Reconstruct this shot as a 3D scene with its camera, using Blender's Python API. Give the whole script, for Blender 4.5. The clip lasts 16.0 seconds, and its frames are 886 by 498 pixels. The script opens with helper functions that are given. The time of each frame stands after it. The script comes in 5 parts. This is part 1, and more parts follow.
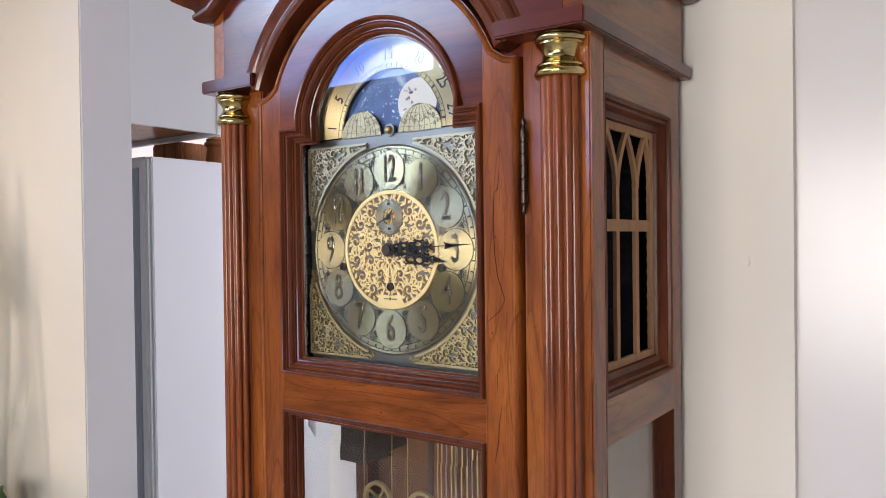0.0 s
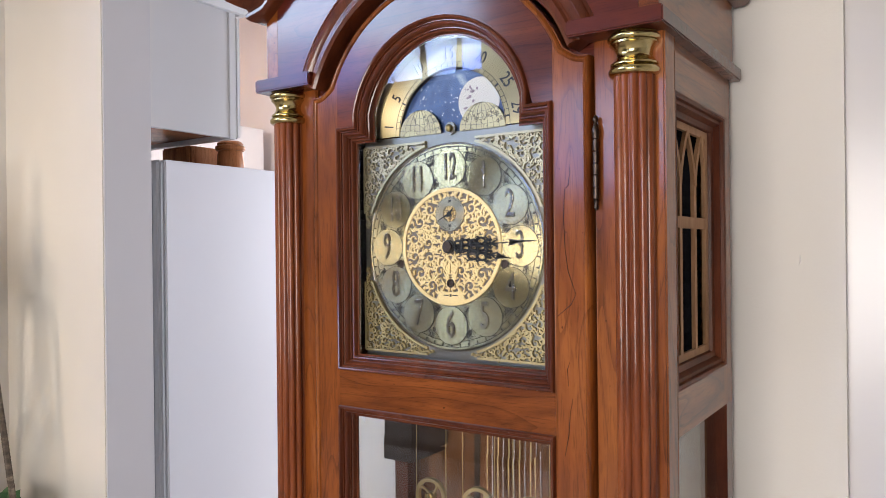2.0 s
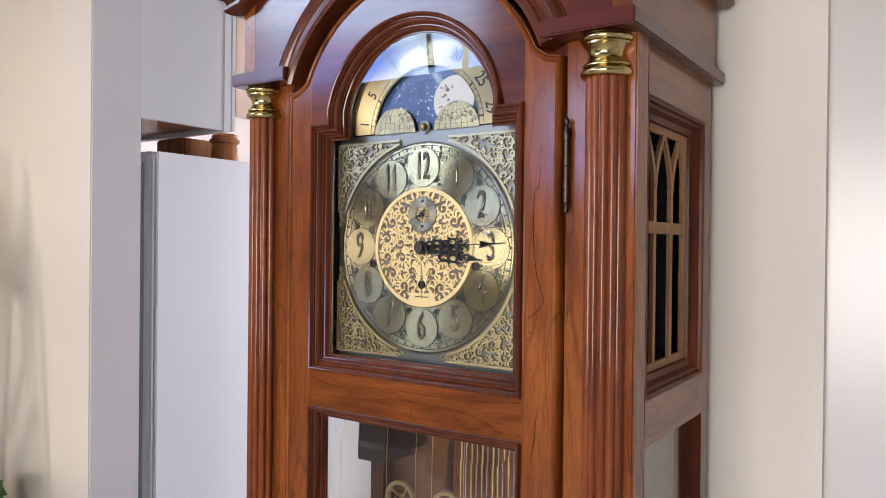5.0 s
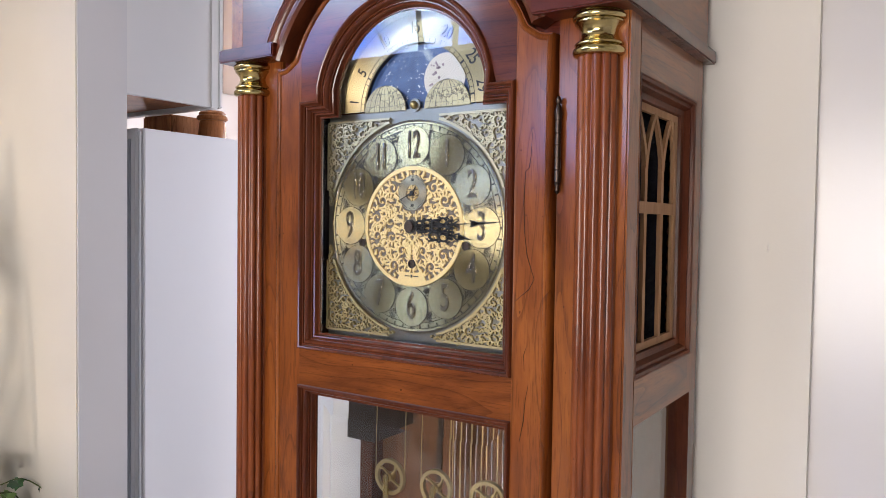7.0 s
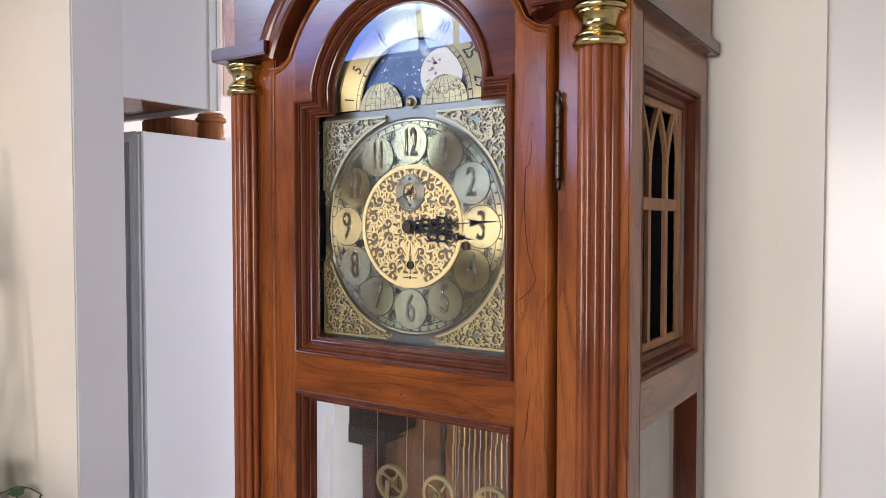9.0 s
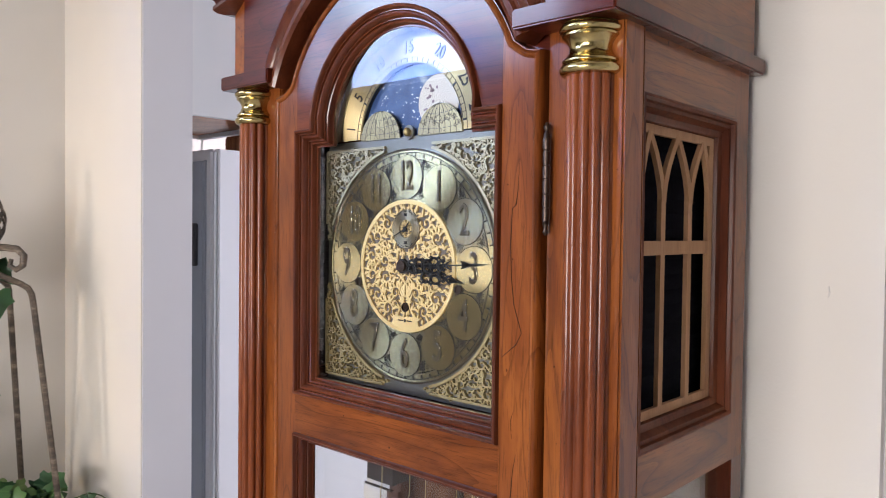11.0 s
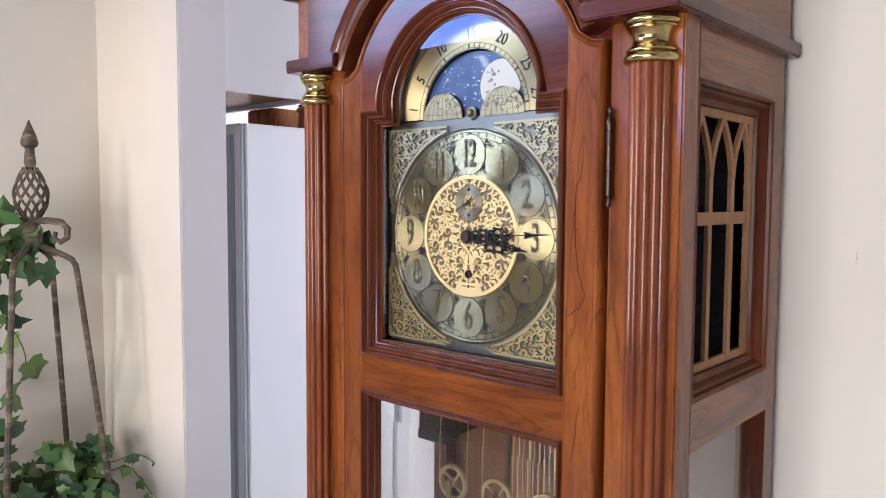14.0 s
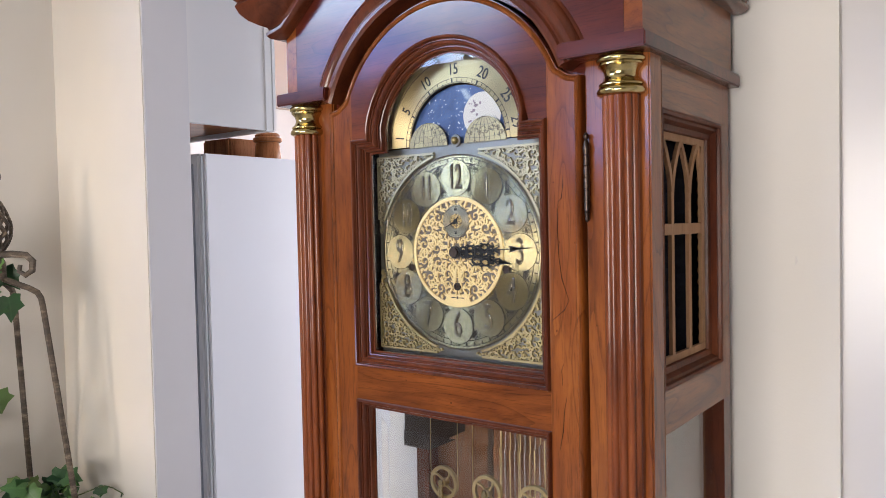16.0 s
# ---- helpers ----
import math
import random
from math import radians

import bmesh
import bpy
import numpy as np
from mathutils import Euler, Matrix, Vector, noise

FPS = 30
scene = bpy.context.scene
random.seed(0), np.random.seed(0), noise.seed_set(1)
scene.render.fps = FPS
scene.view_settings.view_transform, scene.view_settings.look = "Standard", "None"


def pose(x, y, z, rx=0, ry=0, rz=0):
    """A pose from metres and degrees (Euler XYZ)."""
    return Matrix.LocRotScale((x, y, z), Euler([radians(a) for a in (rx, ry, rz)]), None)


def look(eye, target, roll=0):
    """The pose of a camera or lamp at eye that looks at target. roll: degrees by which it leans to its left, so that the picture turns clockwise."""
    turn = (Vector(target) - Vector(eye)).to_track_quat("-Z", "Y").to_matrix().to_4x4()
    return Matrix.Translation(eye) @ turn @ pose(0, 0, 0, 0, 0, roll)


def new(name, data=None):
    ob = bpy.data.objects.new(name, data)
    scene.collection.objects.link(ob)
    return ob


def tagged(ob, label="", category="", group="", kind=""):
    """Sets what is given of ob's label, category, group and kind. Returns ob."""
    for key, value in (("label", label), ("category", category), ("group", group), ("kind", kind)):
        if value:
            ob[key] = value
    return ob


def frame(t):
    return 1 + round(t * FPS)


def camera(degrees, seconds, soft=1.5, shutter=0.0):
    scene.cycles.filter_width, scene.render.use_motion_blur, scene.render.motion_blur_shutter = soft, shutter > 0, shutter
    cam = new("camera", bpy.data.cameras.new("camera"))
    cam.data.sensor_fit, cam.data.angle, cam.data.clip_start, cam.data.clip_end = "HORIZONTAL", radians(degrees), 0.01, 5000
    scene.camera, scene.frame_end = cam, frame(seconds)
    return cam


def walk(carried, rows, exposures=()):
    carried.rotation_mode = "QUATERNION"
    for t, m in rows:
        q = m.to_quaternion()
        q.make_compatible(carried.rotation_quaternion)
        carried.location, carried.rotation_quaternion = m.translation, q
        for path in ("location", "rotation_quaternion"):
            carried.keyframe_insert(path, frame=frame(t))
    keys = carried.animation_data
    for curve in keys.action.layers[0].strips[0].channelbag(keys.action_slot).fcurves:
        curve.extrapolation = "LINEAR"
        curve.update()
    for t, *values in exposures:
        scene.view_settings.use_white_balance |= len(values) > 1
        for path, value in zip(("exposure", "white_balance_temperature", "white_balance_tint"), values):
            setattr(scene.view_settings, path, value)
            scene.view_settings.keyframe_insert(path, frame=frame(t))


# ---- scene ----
cam = camera(61.2, 16.0, 0.75, 0.4)
PATH = [
    (0, (-0.007, 0.019, 1.422), (-1.159, 1.654, 1.398), -0.7),
    (0.5, (-0.025, 0.013, 1.423), (-1.189, 1.640, 1.402), -0.6),
    (1, (-0.065, -0.030, 1.406), (-1.224, 1.600, 1.388), -0.3),
    (1.5, (-0.081, -0.052, 1.408), (-1.222, 1.591, 1.394), -0.4),
    (2, (-0.084, -0.047, 1.408), (-1.201, 1.612, 1.406), -0.6),
    (2.5, (-0.078, -0.030, 1.413), (-1.184, 1.636, 1.413), -0.7),
    (3, (-0.065, -0.006, 1.417), (-1.170, 1.662, 1.419), -0.7),
    (3.5, (-0.060, 0.024, 1.428), (-1.173, 1.685, 1.435), -0.3),
    (4, (-0.055, 0.004, 1.423), (-1.184, 1.655, 1.429), 0.0),
    (6.5, (-0.060, -0.014, 1.412), (-1.167, 1.651, 1.356), 1.1),
    (7, (-0.060, -0.008, 1.415), (-1.162, 1.660, 1.346), 0.8),
    (7.5, (-0.056, -0.005, 1.418), (-1.160, 1.661, 1.339), 0.5),
    (8, (-0.058, -0.001, 1.418), (-1.163, 1.665, 1.337), 0.3),
    (8.5, (-0.070, 0.006, 1.412), (-1.173, 1.672, 1.334), 0.1),
    (9, (-0.069, 0.016, 1.415), (-1.179, 1.678, 1.345), -0.0),
    (11.3, (-0.003, 0.165, 1.455), (-1.393, 1.601, 1.400), 1.4),
    (11.5, (-0.005, 0.152, 1.452), (-1.426, 1.558, 1.394), 2.0),
    (12, (-0.024, 0.128, 1.440), (-1.500, 1.476, 1.370), 3.3),
    (12.5, (-0.020, 0.111, 1.430), (-1.513, 1.437, 1.330), 3.9),
    (13, (0.013, 0.120, 1.436), (-1.447, 1.483, 1.333), 3.5),
    (13.5, (0.024, 0.116, 1.448), (-1.367, 1.548, 1.330), 2.0),
    (14, (-0.010, 0.047, 1.458), (-1.348, 1.527, 1.325), 0.3),
    (14.5, (-0.032, -0.005, 1.445), (-1.326, 1.515, 1.324), -1.0),
    (15, (-0.041, -0.038, 1.443), (-1.310, 1.504, 1.341), -1.5),
    (15.5, (-0.029, -0.047, 1.449), (-1.267, 1.522, 1.369), -1.5),
    (16, (-0.003, -0.069, 1.450), (-1.218, 1.518, 1.384), -1.2),
]
walk(cam, [(t, look(eye, target, roll)) for t, eye, target, roll in PATH],
     [(0, 0.05, 6450, 11), (4, 0.01, 6550, 11.5), (6.5, 0.01, 6550, 12), (9, 0.04, 6550, 12), (11.5, 0.27, 6250, 12), (12.5, 0.41, 6150, 13.5), (13, 0.42, 6200, 13.5), (13.5, 0.34, 6250, 13), (14.0, 0.28, 6250, 12.5), (14.5, 0.22, 6420, 12.5), (15.5, 0.12, 6450, 11.5), (16, 0.09, 6450, 11)])

# ---- light ----
world = bpy.data.worlds.new("sky")
scene.world = world
world.use_nodes = True
wn = world.node_tree
sky = wn.nodes.new("ShaderNodeTexSky")
sky.sky_type = "NISHITA"
sky.sun_disc = False
sky.sun_elevation = radians(6)
sky.sun_rotation = radians(174)
wn.links.new(sky.outputs[0], wn.nodes["Background"].inputs[0])
wn.nodes["Background"].inputs[1].default_value = 0.15
sun = new("sun", bpy.data.lights.new("sun", "SUN"))
sun.data.energy, sun.data.angle, sun.data.color = 0.95, radians(13), (1.0, 0.94, 0.86)
sun.matrix_world = look((0.11, -1.0, 0.10), (0, 0, 0))


def daylight(name, centre, size_x, size_y, aim, watts, colour):
    """An area lamp: the sky's light at a window, or added fill where none stands."""
    lamp = new(name, bpy.data.lights.new(name, "AREA"))
    lamp.data.shape, lamp.data.size, lamp.data.size_y = "RECTANGLE", size_x, size_y
    lamp.data.energy, lamp.data.color = watts, colour
    lamp.matrix_world = look(centre, aim)
    return lamp


daylight("daylight_low_window", (-0.22, -2.56, 1.32), 1.5, 1.1, (-0.68, 0, 1.12), 103, (1.0, 0.945, 0.89))
daylight("daylight_high_window", (-4.7, -4.0, 4.15), 2.6, 1.4, (-1.2, 1.0, 1.2), 150, (0.68, 0.84, 1.0))
# Two fill lamps added to brighten the kitchen, which has no window.
daylight("kitchen_fill_lamp", (-1.2, 4.3, 1.45), 1.2, 1.3, (-2.4, 1.8, 1.1), 84, (0.77, 0.85, 1.0))
daylight("kitchen_wall_fill_lamp", (-3.4, 4.9, 1.9), 1.2, 1.2, (-5.2, 2.4, 2.3), 92, (1.0, 0.86, 0.82))


# ---- materials ----
def node_material(name):
    m = bpy.data.materials.new(name)
    m.use_nodes = True
    return m, m.node_tree.nodes, m.node_tree.links, m.node_tree.nodes["Principled BSDF"]


def coords(nodes, links, scale, jitter=True):
    """Object coordinates, scaled, and shifted from piece to piece."""
    tc = nodes.new("ShaderNodeTexCoord")
    mp = nodes.new("ShaderNodeMapping")
    mp.inputs["Scale"].default_value = scale
    if jitter:
        oi = nodes.new("ShaderNodeObjectInfo")
        mul = nodes.new("ShaderNodeVectorMath")
        mul.operation = "MULTIPLY_ADD"
        mul.inputs[1].default_value = (7.3, 3.1, 5.7)
        links.new(oi.outputs["Random"], mul.inputs[0])
        links.new(tc.outputs["Object"], mul.inputs[2])
        links.new(mul.outputs[0], mp.inputs[0])
    else:
        links.new(tc.outputs["Object"], mp.inputs[0])
    return mp.outputs[0]


def noise_tex(nodes, links, vec, scale, detail=4.0, rough=0.55, distort=0.0):
    n = nodes.new("ShaderNodeTexNoise")
    n.inputs["Scale"].default_value = scale
    n.inputs["Detail"].default_value = detail
    n.inputs["Roughness"].default_value = rough
    n.inputs["Distortion"].default_value = distort
    links.new(vec, n.inputs["Vector"])
    return n.outputs["Fac"]


def ramp(nodes, links, fac, stops):
    r = nodes.new("ShaderNodeValToRGB")
    while len(r.color_ramp.elements) < len(stops):
        r.color_ramp.elements.new(0.5)
    for e, (p, c) in zip(r.color_ramp.elements, stops):
        e.position, e.color = p, (*c, 1) if len(c) == 3 else c
    links.new(fac, r.inputs[0])
    return r.outputs[0]


def mix(nodes, links, fac, a, b, mode="MIX"):
    m = nodes.new("ShaderNodeMix")
    m.data_type, m.blend_type = "RGBA", mode
    for s, v in ((0, fac), (6, a), (7, b)):
        if isinstance(v, (int, float)):
            m.inputs[s].default_value = v
        elif isinstance(v, tuple):
            m.inputs[s].default_value = (*v, 1)
        else:
            links.new(v, m.inputs[s])
    return m.outputs[2]


def bump(nodes, links, bsdf, fac, strength, dist):
    b = nodes.new("ShaderNodeBump")
    b.inputs["Strength"].default_value, b.inputs["Distance"].default_value = strength, dist
    links.new(fac, b.inputs["Height"])
    links.new(b.outputs[0], bsdf.inputs["Normal"])


def wood(name, axis, dark, mid, light, coat=0.9, rough=0.45, grain=0.75):
    """Lacquered wood with the grain along axis (0, 1 or 2): soft figure, thin growth lines, pores and flecks."""
    m, n, l, b = node_material(name)
    across = [1.0, 1.0, 1.0]
    across[axis] = 0.22
    vec = coords(n, l, across)
    broad = noise_tex(n, l, vec, 14, 5, 0.6, 0.9)
    contour = noise_tex(n, l, coords(n, l, [0.14 if k == axis else 1.0 for k in range(3)]), 11, 2.5, 0.45, 0.25)
    rise = n.new("ShaderNodeMath")
    rise.operation, rise.inputs[1].default_value = "MULTIPLY", 13.0
    l.new(contour, rise.inputs[0])
    turn = n.new("ShaderNodeMath")
    turn.operation = "FRACT"
    l.new(rise.outputs[0], turn.inputs[0])
    fine = noise_tex(n, l, coords(n, l, [0.05 if k == axis else 1.0 for k in range(3)]), 640, 3, 0.65)
    streak = noise_tex(n, l, coords(n, l, [0.03 if k == axis else 1.0 for k in range(3)]), 95, 3, 0.6)
    tone = ramp(n, l, broad, [(0.30, dark), (0.5, mid), (0.72, light)])
    line_tone = ramp(n, l, turn.outputs[0], [(0.0, (0.22, 0.17, 0.15)), (0.04, (0.42, 0.36, 0.33)), (0.13, (0.92, 0.90, 0.89)), (0.6, (1.05, 1.04, 1.02)), (1.0, (0.90, 0.88, 0.86))])
    pores = ramp(n, l, fine, [(0.36, (0.18, 0.14, 0.12)), (0.46, (1, 1, 1)), (0.75, (1.10, 1.07, 1.02))])
    streaks = ramp(n, l, streak, [(0.32, (0.74, 0.70, 0.67)), (0.5, (1, 1, 1)), (0.7, (1.10, 1.08, 1.05))])
    c = mix(n, l, 0.66 * grain, tone, line_tone, "MULTIPLY")
    c = mix(n, l, 0.5 * grain, c, pores, "MULTIPLY")
    c = mix(n, l, 0.8 * grain, c, streaks, "MULTIPLY")
    spots = noise_tex(n, l, coords(n, l, (1, 1, 1)), 135, 1, 0.4)
    fleck = ramp(n, l, spots, [(0.19, (0.12, 0.09, 0.08)), (0.215, (1, 1, 1))])
    c = mix(n, l, 0.9 * grain, c, fleck, "MULTIPLY")
    l.new(c, b.inputs["Base Color"])
    b.inputs["Roughness"].default_value = rough
    b.inputs["Coat Weight"].default_value = coat
    b.inputs["Coat Roughness"].default_value = 0.13
    b.inputs["Coat IOR"].default_value = 1.36
    b.inputs["Specular IOR Level"].default_value = 0.08
    bump(n, l, b, fine, 0.10, 0.0006)
    return m


CHERRY = ((0.084, 0.0195, 0.0038), (0.172, 0.0460, 0.0085), (0.268, 0.0820, 0.0155))
# Redder cherry, darkened in colour for the dimmer light on the hood.
SHADED_RED_CHERRY = ((0.040, 0.0058, 0.0026), (0.072, 0.0112, 0.0046), (0.112, 0.0205, 0.0075))
cherry_z = wood("cherry_upright", 2, *CHERRY)
cherry_x = wood("cherry_level", 0, *CHERRY)
cherry_y = wood("cherry_deep", 1, *CHERRY)
shaded_hood_wood = wood("red_cherry_shaded_hood", 0, *SHADED_RED_CHERRY)
# Door head: the hood's shading put into the colour, less deep.
shaded_head_wood = wood("cherry_shaded_door_head", 0, (0.043, 0.0075, 0.0022), (0.084, 0.0165, 0.0044), (0.138, 0.032, 0.0080))
moulding_wood = wood("cherry_moulding", 2, (0.043, 0.010, 0.005), (0.087, 0.021, 0.008), (0.126, 0.034, 0.013), 1.0, 0.36, 0.5)
side_wood = wood("cherry_side_moulding", 2, (0.050, 0.012, 0.006), (0.100, 0.026, 0.010), (0.14, 0.040, 0.015), 0.15, 0.5, 0.5)
column_wood = wood("cherry_column", 2, (0.074, 0.0175, 0.006), (0.158, 0.040, 0.012), (0.225, 0.064, 0.018), 0.7, 0.36, 0.6)
dark_panel = wood("walnut_back_panel", 2, (0.070, 0.030, 0.013), (0.125, 0.056, 0.024), (0.17, 0.078, 0.033), 0.2, 0.45, 0.7)
gum = wood("dark_gum_streak", 2, (0.022, 0.007, 0.003), (0.038, 0.011, 0.004), (0.055, 0.016, 0.006), 0.5)
raw_wood = wood("pale_fretwork_wood", 2, (0.30, 0.165, 0.085), (0.37, 0.21, 0.112), (0.42, 0.25, 0.14), 0.0, 0.6, 0.3)
turned_wood = wood("turned_orange_wood", 2, (0.25, 0.09, 0.035), (0.38, 0.15, 0.06), (0.46, 0.2, 0.085), 0.3, 0.4)


def paint(name, colour, rough=0.6, relief=0.05, stain=0.05, spec=0.4):
    m, n, l, b = node_material(name)
    vec = coords(n, l, (1, 1, 1), False)
    big = noise_tex(n, l, vec, 1.6, 3)
    lo = tuple(c * (1 - stain) for c in colour)
    hi = tuple(min(0.9, c * (1 + stain * 0.6)) for c in colour)
    l.new(ramp(n, l, big, [(0.3, lo), (0.7, hi)]), b.inputs["Base Color"])
    b.inputs["Roughness"].default_value = rough
    b.inputs["Specular IOR Level"].default_value = spec
    bump(n, l, b, noise_tex(n, l, vec, 260, 3), relief, 0.002)
    return m


wall_paint = paint("cream_wall_paint", (0.63, 0.60, 0.555), 0.7, 0.12, 0.06)
gloss_paint = paint("semi_gloss_white_paint", (0.55, 0.53, 0.525), 0.24, 0.03, 0.02, 0.4)
# Cooled and darkened to hold the shade of the kitchen jamb.
shaded_trim_paint = paint("cool_shade_trim_paint", (0.52, 0.515, 0.54), 0.5, 0.03, 0.03)
ceiling_paint = paint("ceiling_paint", (0.78, 0.77, 0.75), 0.8, 0.2)
kitchen_paint = paint("warm_kitchen_paint", (0.80, 0.72, 0.69), 0.7, 0.1)
cabinet_paint = paint("white_cabinet_paint", (0.60, 0.59, 0.59), 0.4, 0.03, 0.02)
enamel = paint("white_appliance_enamel", (0.75, 0.74, 0.76), 0.32, 0.06, 0.02)
grey_plastic = paint("blue_grey_plastic", (0.24, 0.255, 0.29), 0.4, 0.02)
# Grey that stands in for shade on the refrigerator's front.
door_shade_grey = paint("shaded_appliance_front", (0.46, 0.46, 0.48), 0.4, 0.03)
dark_rubber = paint("dark_rubber", (0.035, 0.035, 0.04), 0.6, 0.02)
carpet = paint("pale_beige_carpet", (0.54, 0.50, 0.46), 0.95, 0.8, 0.15)
taupe_paint = paint("taupe_wall_paint", (0.20, 0.175, 0.15), 0.8, 0.1)
stone_paint = paint("grey_stone_wall_paint", (0.62, 0.59, 0.57), 0.8, 0.1)
sofa_cloth = paint("pale_grey_upholstery", (0.50, 0.48, 0.45), 0.9, 0.6, 0.06)
black_cloth = paint("black_speaker_cloth", (0.007, 0.007, 0.010), 0.95, 0.3, 0.05, 0.05)
grey_box = paint("grey_plastic_box", (0.26, 0.25, 0.25), 0.5, 0.02)


def metal(name, colour, rough, grain=0.0, relief=0.0, aniso=0.0, centre=None):
    m, n, l, b = node_material(name)
    b.inputs["Metallic"].default_value = 1.0
    vec = coords(n, l, (1, 1, 1), False)
    f = noise_tex(n, l, vec, 60, 4)
    lo = tuple(c * (1 - grain) for c in colour)
    l.new(ramp(n, l, f, [(0.3, lo), (0.7, colour)]), b.inputs["Base Color"])
    b.inputs["Roughness"].default_value = rough
    if relief:
        bump(n, l, b, noise_tex(n, l, vec, 420, 2), relief, 0.0004)
    if aniso:
        b.inputs["Anisotropic"].default_value = aniso
        tc = n.new("ShaderNodeTexCoord")
        sub = n.new("ShaderNodeVectorMath")
        sub.operation = "SUBTRACT"
        sub.inputs[1].default_value = centre
        l.new(tc.outputs["Object"], sub.inputs[0])
        norm = n.new("ShaderNodeVectorMath")
        norm.operation = "NORMALIZE"
        l.new(sub.outputs[0], norm.inputs[0])
        l.new(norm.outputs[0], b.inputs["Tangent"])
    return m


def rusty_iron():
    """Brown iron, rubbed pale in short bands."""
    m, n, l, b = node_material("brown_wrought_iron")
    band = noise_tex(n, l, coords(n, l, (0.35, 0.35, 1.0), False), 46, 3, 0.6)
    grain = noise_tex(n, l, coords(n, l, (1, 1, 1), False), 300, 3, 0.6)
    c = ramp(n, l, band, [(0.40, (0.052, 0.040, 0.031)), (0.54, (0.105, 0.078, 0.057)), (0.66, (0.24, 0.19, 0.145))])
    c = mix(n, l, 0.5, c, ramp(n, l, grain, [(0.35, (0.5, 0.48, 0.46)), (0.6, (1, 1, 1))]), "MULTIPLY")
    l.new(c, b.inputs["Base Color"])
    b.inputs["Roughness"].default_value = 0.55
    bump(n, l, b, grain, 0.5, 0.002)
    return m


CX, DIAL_Z = -0.633, 1.410
DIAL_C = (CX, 0.787, DIAL_Z)
disc_metal = metal("brushed_disc_brass", (0.53, 0.45, 0.25), 0.27, 0.05, 0.0, 0.97, DIAL_C)
brass = metal("polished_brass", (0.50, 0.39, 0.17), 0.21, 0.15)
brass_satin = metal("satin_brass", (0.46, 0.36, 0.17), 0.34, 0.2)
gold = metal("gilt_filigree", (0.76, 0.575, 0.27), 0.56, 0.05)
gold_corner = metal("gilt_corner_brass", (0.42, 0.335, 0.165), 0.5, 0.1)
# Upper corner pieces: gilt paled in colour for the light they reflect.
gold_lit_pale = metal("lit_pale_gilt_filigree", (0.42, 0.37, 0.24), 0.48, 0.12)
dial_metal = metal("brushed_silver_brass", (0.51, 0.44, 0.25), 0.27, 0.06, 0.0, 0.97, DIAL_C)
plate_metal = metal("brushed_plate", (0.24, 0.23, 0.195), 0.36, 0.08)
dark_plate = metal("dark_dial_backing", (0.19, 0.155, 0.12), 0.5, 0.1)
numeral_metal = metal("polished_numerals", (0.60, 0.57, 0.48), 0.14)
bronze = metal("dark_bronze", (0.085, 0.062, 0.05), 0.42, 0.3)
steel = metal("steel_rod", (0.40, 0.40, 0.42), 0.25)
ink = paint("black_enamel_ink", (0.012, 0.012, 0.012), 0.4, 0.0)
iron = rusty_iron()
moon_white = paint("moon_ivory", (0.55, 0.53, 0.47), 0.35, 0.0, 0.06)
moon_mark = paint("moon_markings", (0.28, 0.22, 0.26), 0.5, 0.0, 0.3)
star_white = paint("painted_stars", (0.85, 0.85, 0.85), 0.5, 0.0, 0.0)


def night_sky():
    m, n, l, b = node_material("moon_dial_blue")
    vec = coords(n, l, (1, 1, 1), False)
    a = noise_tex(n, l, vec, 26, 5, 0.6, 0.8)
    c = ramp(n, l, a, [(0.42, (0.018, 0.045, 0.14)), (0.62, (0.04, 0.085, 0.21)), (0.74, (0.30, 0.36, 0.42))])
    l.new(c, b.inputs["Base Color"])
    b.inputs["Roughness"].default_value = 0.35
    return m


def globe_metal():
    m, n, l, b = node_material("engraved_globe")
    b.inputs["Metallic"].default_value = 1.0
    b.inputs["Roughness"].default_value = 0.38
    f = noise_tex(n, l, coords(n, l, (1, 1, 1), False), 55, 3)
    c = ramp(n, l, f, [(0.48, (0.40, 0.32, 0.17)), (0.505, (0.08, 0.06, 0.04)), (0.53, (0.34, 0.27, 0.15))])
    l.new(c, b.inputs["Base Color"])
    return m


def pane_glass(name, tint=(0.97, 0.98, 0.98)):
    """A thin pane: clear straight through, mirror-like by Fresnel."""
    m, n, l, b = node_material(name)
    n.remove(b)
    out = n["Material Output"]
    clear, shine, facing, both = (n.new("ShaderNodeBsdfTransparent"), n.new("ShaderNodeBsdfGlossy"), n.new("ShaderNodeLayerWeight"), n.new("ShaderNodeMixShader"))
    clear.inputs[0].default_value = (*tint, 1)
    shine.inputs["Roughness"].default_value = 0.0
    facing.inputs[0].default_value = 0.5
    power, gain = n.new("ShaderNodeMath"), n.new("ShaderNodeMath")
    power.operation, power.inputs[1].default_value = "POWER", 4.5
    gain.operation, gain.inputs[1].default_value, gain.inputs[2].default_value = "MULTIPLY_ADD", 0.9, 0.075
    l.new(facing.outputs["Facing"], power.inputs[0])
    l.new(power.outputs[0], gain.inputs[0])
    l.new(gain.outputs[0], both.inputs[0])
    l.new(clear.outputs[0], both.inputs[1])
    l.new(shine.outputs[0], both.inputs[2])
    l.new(both.outputs[0], out.inputs[0])
    return m


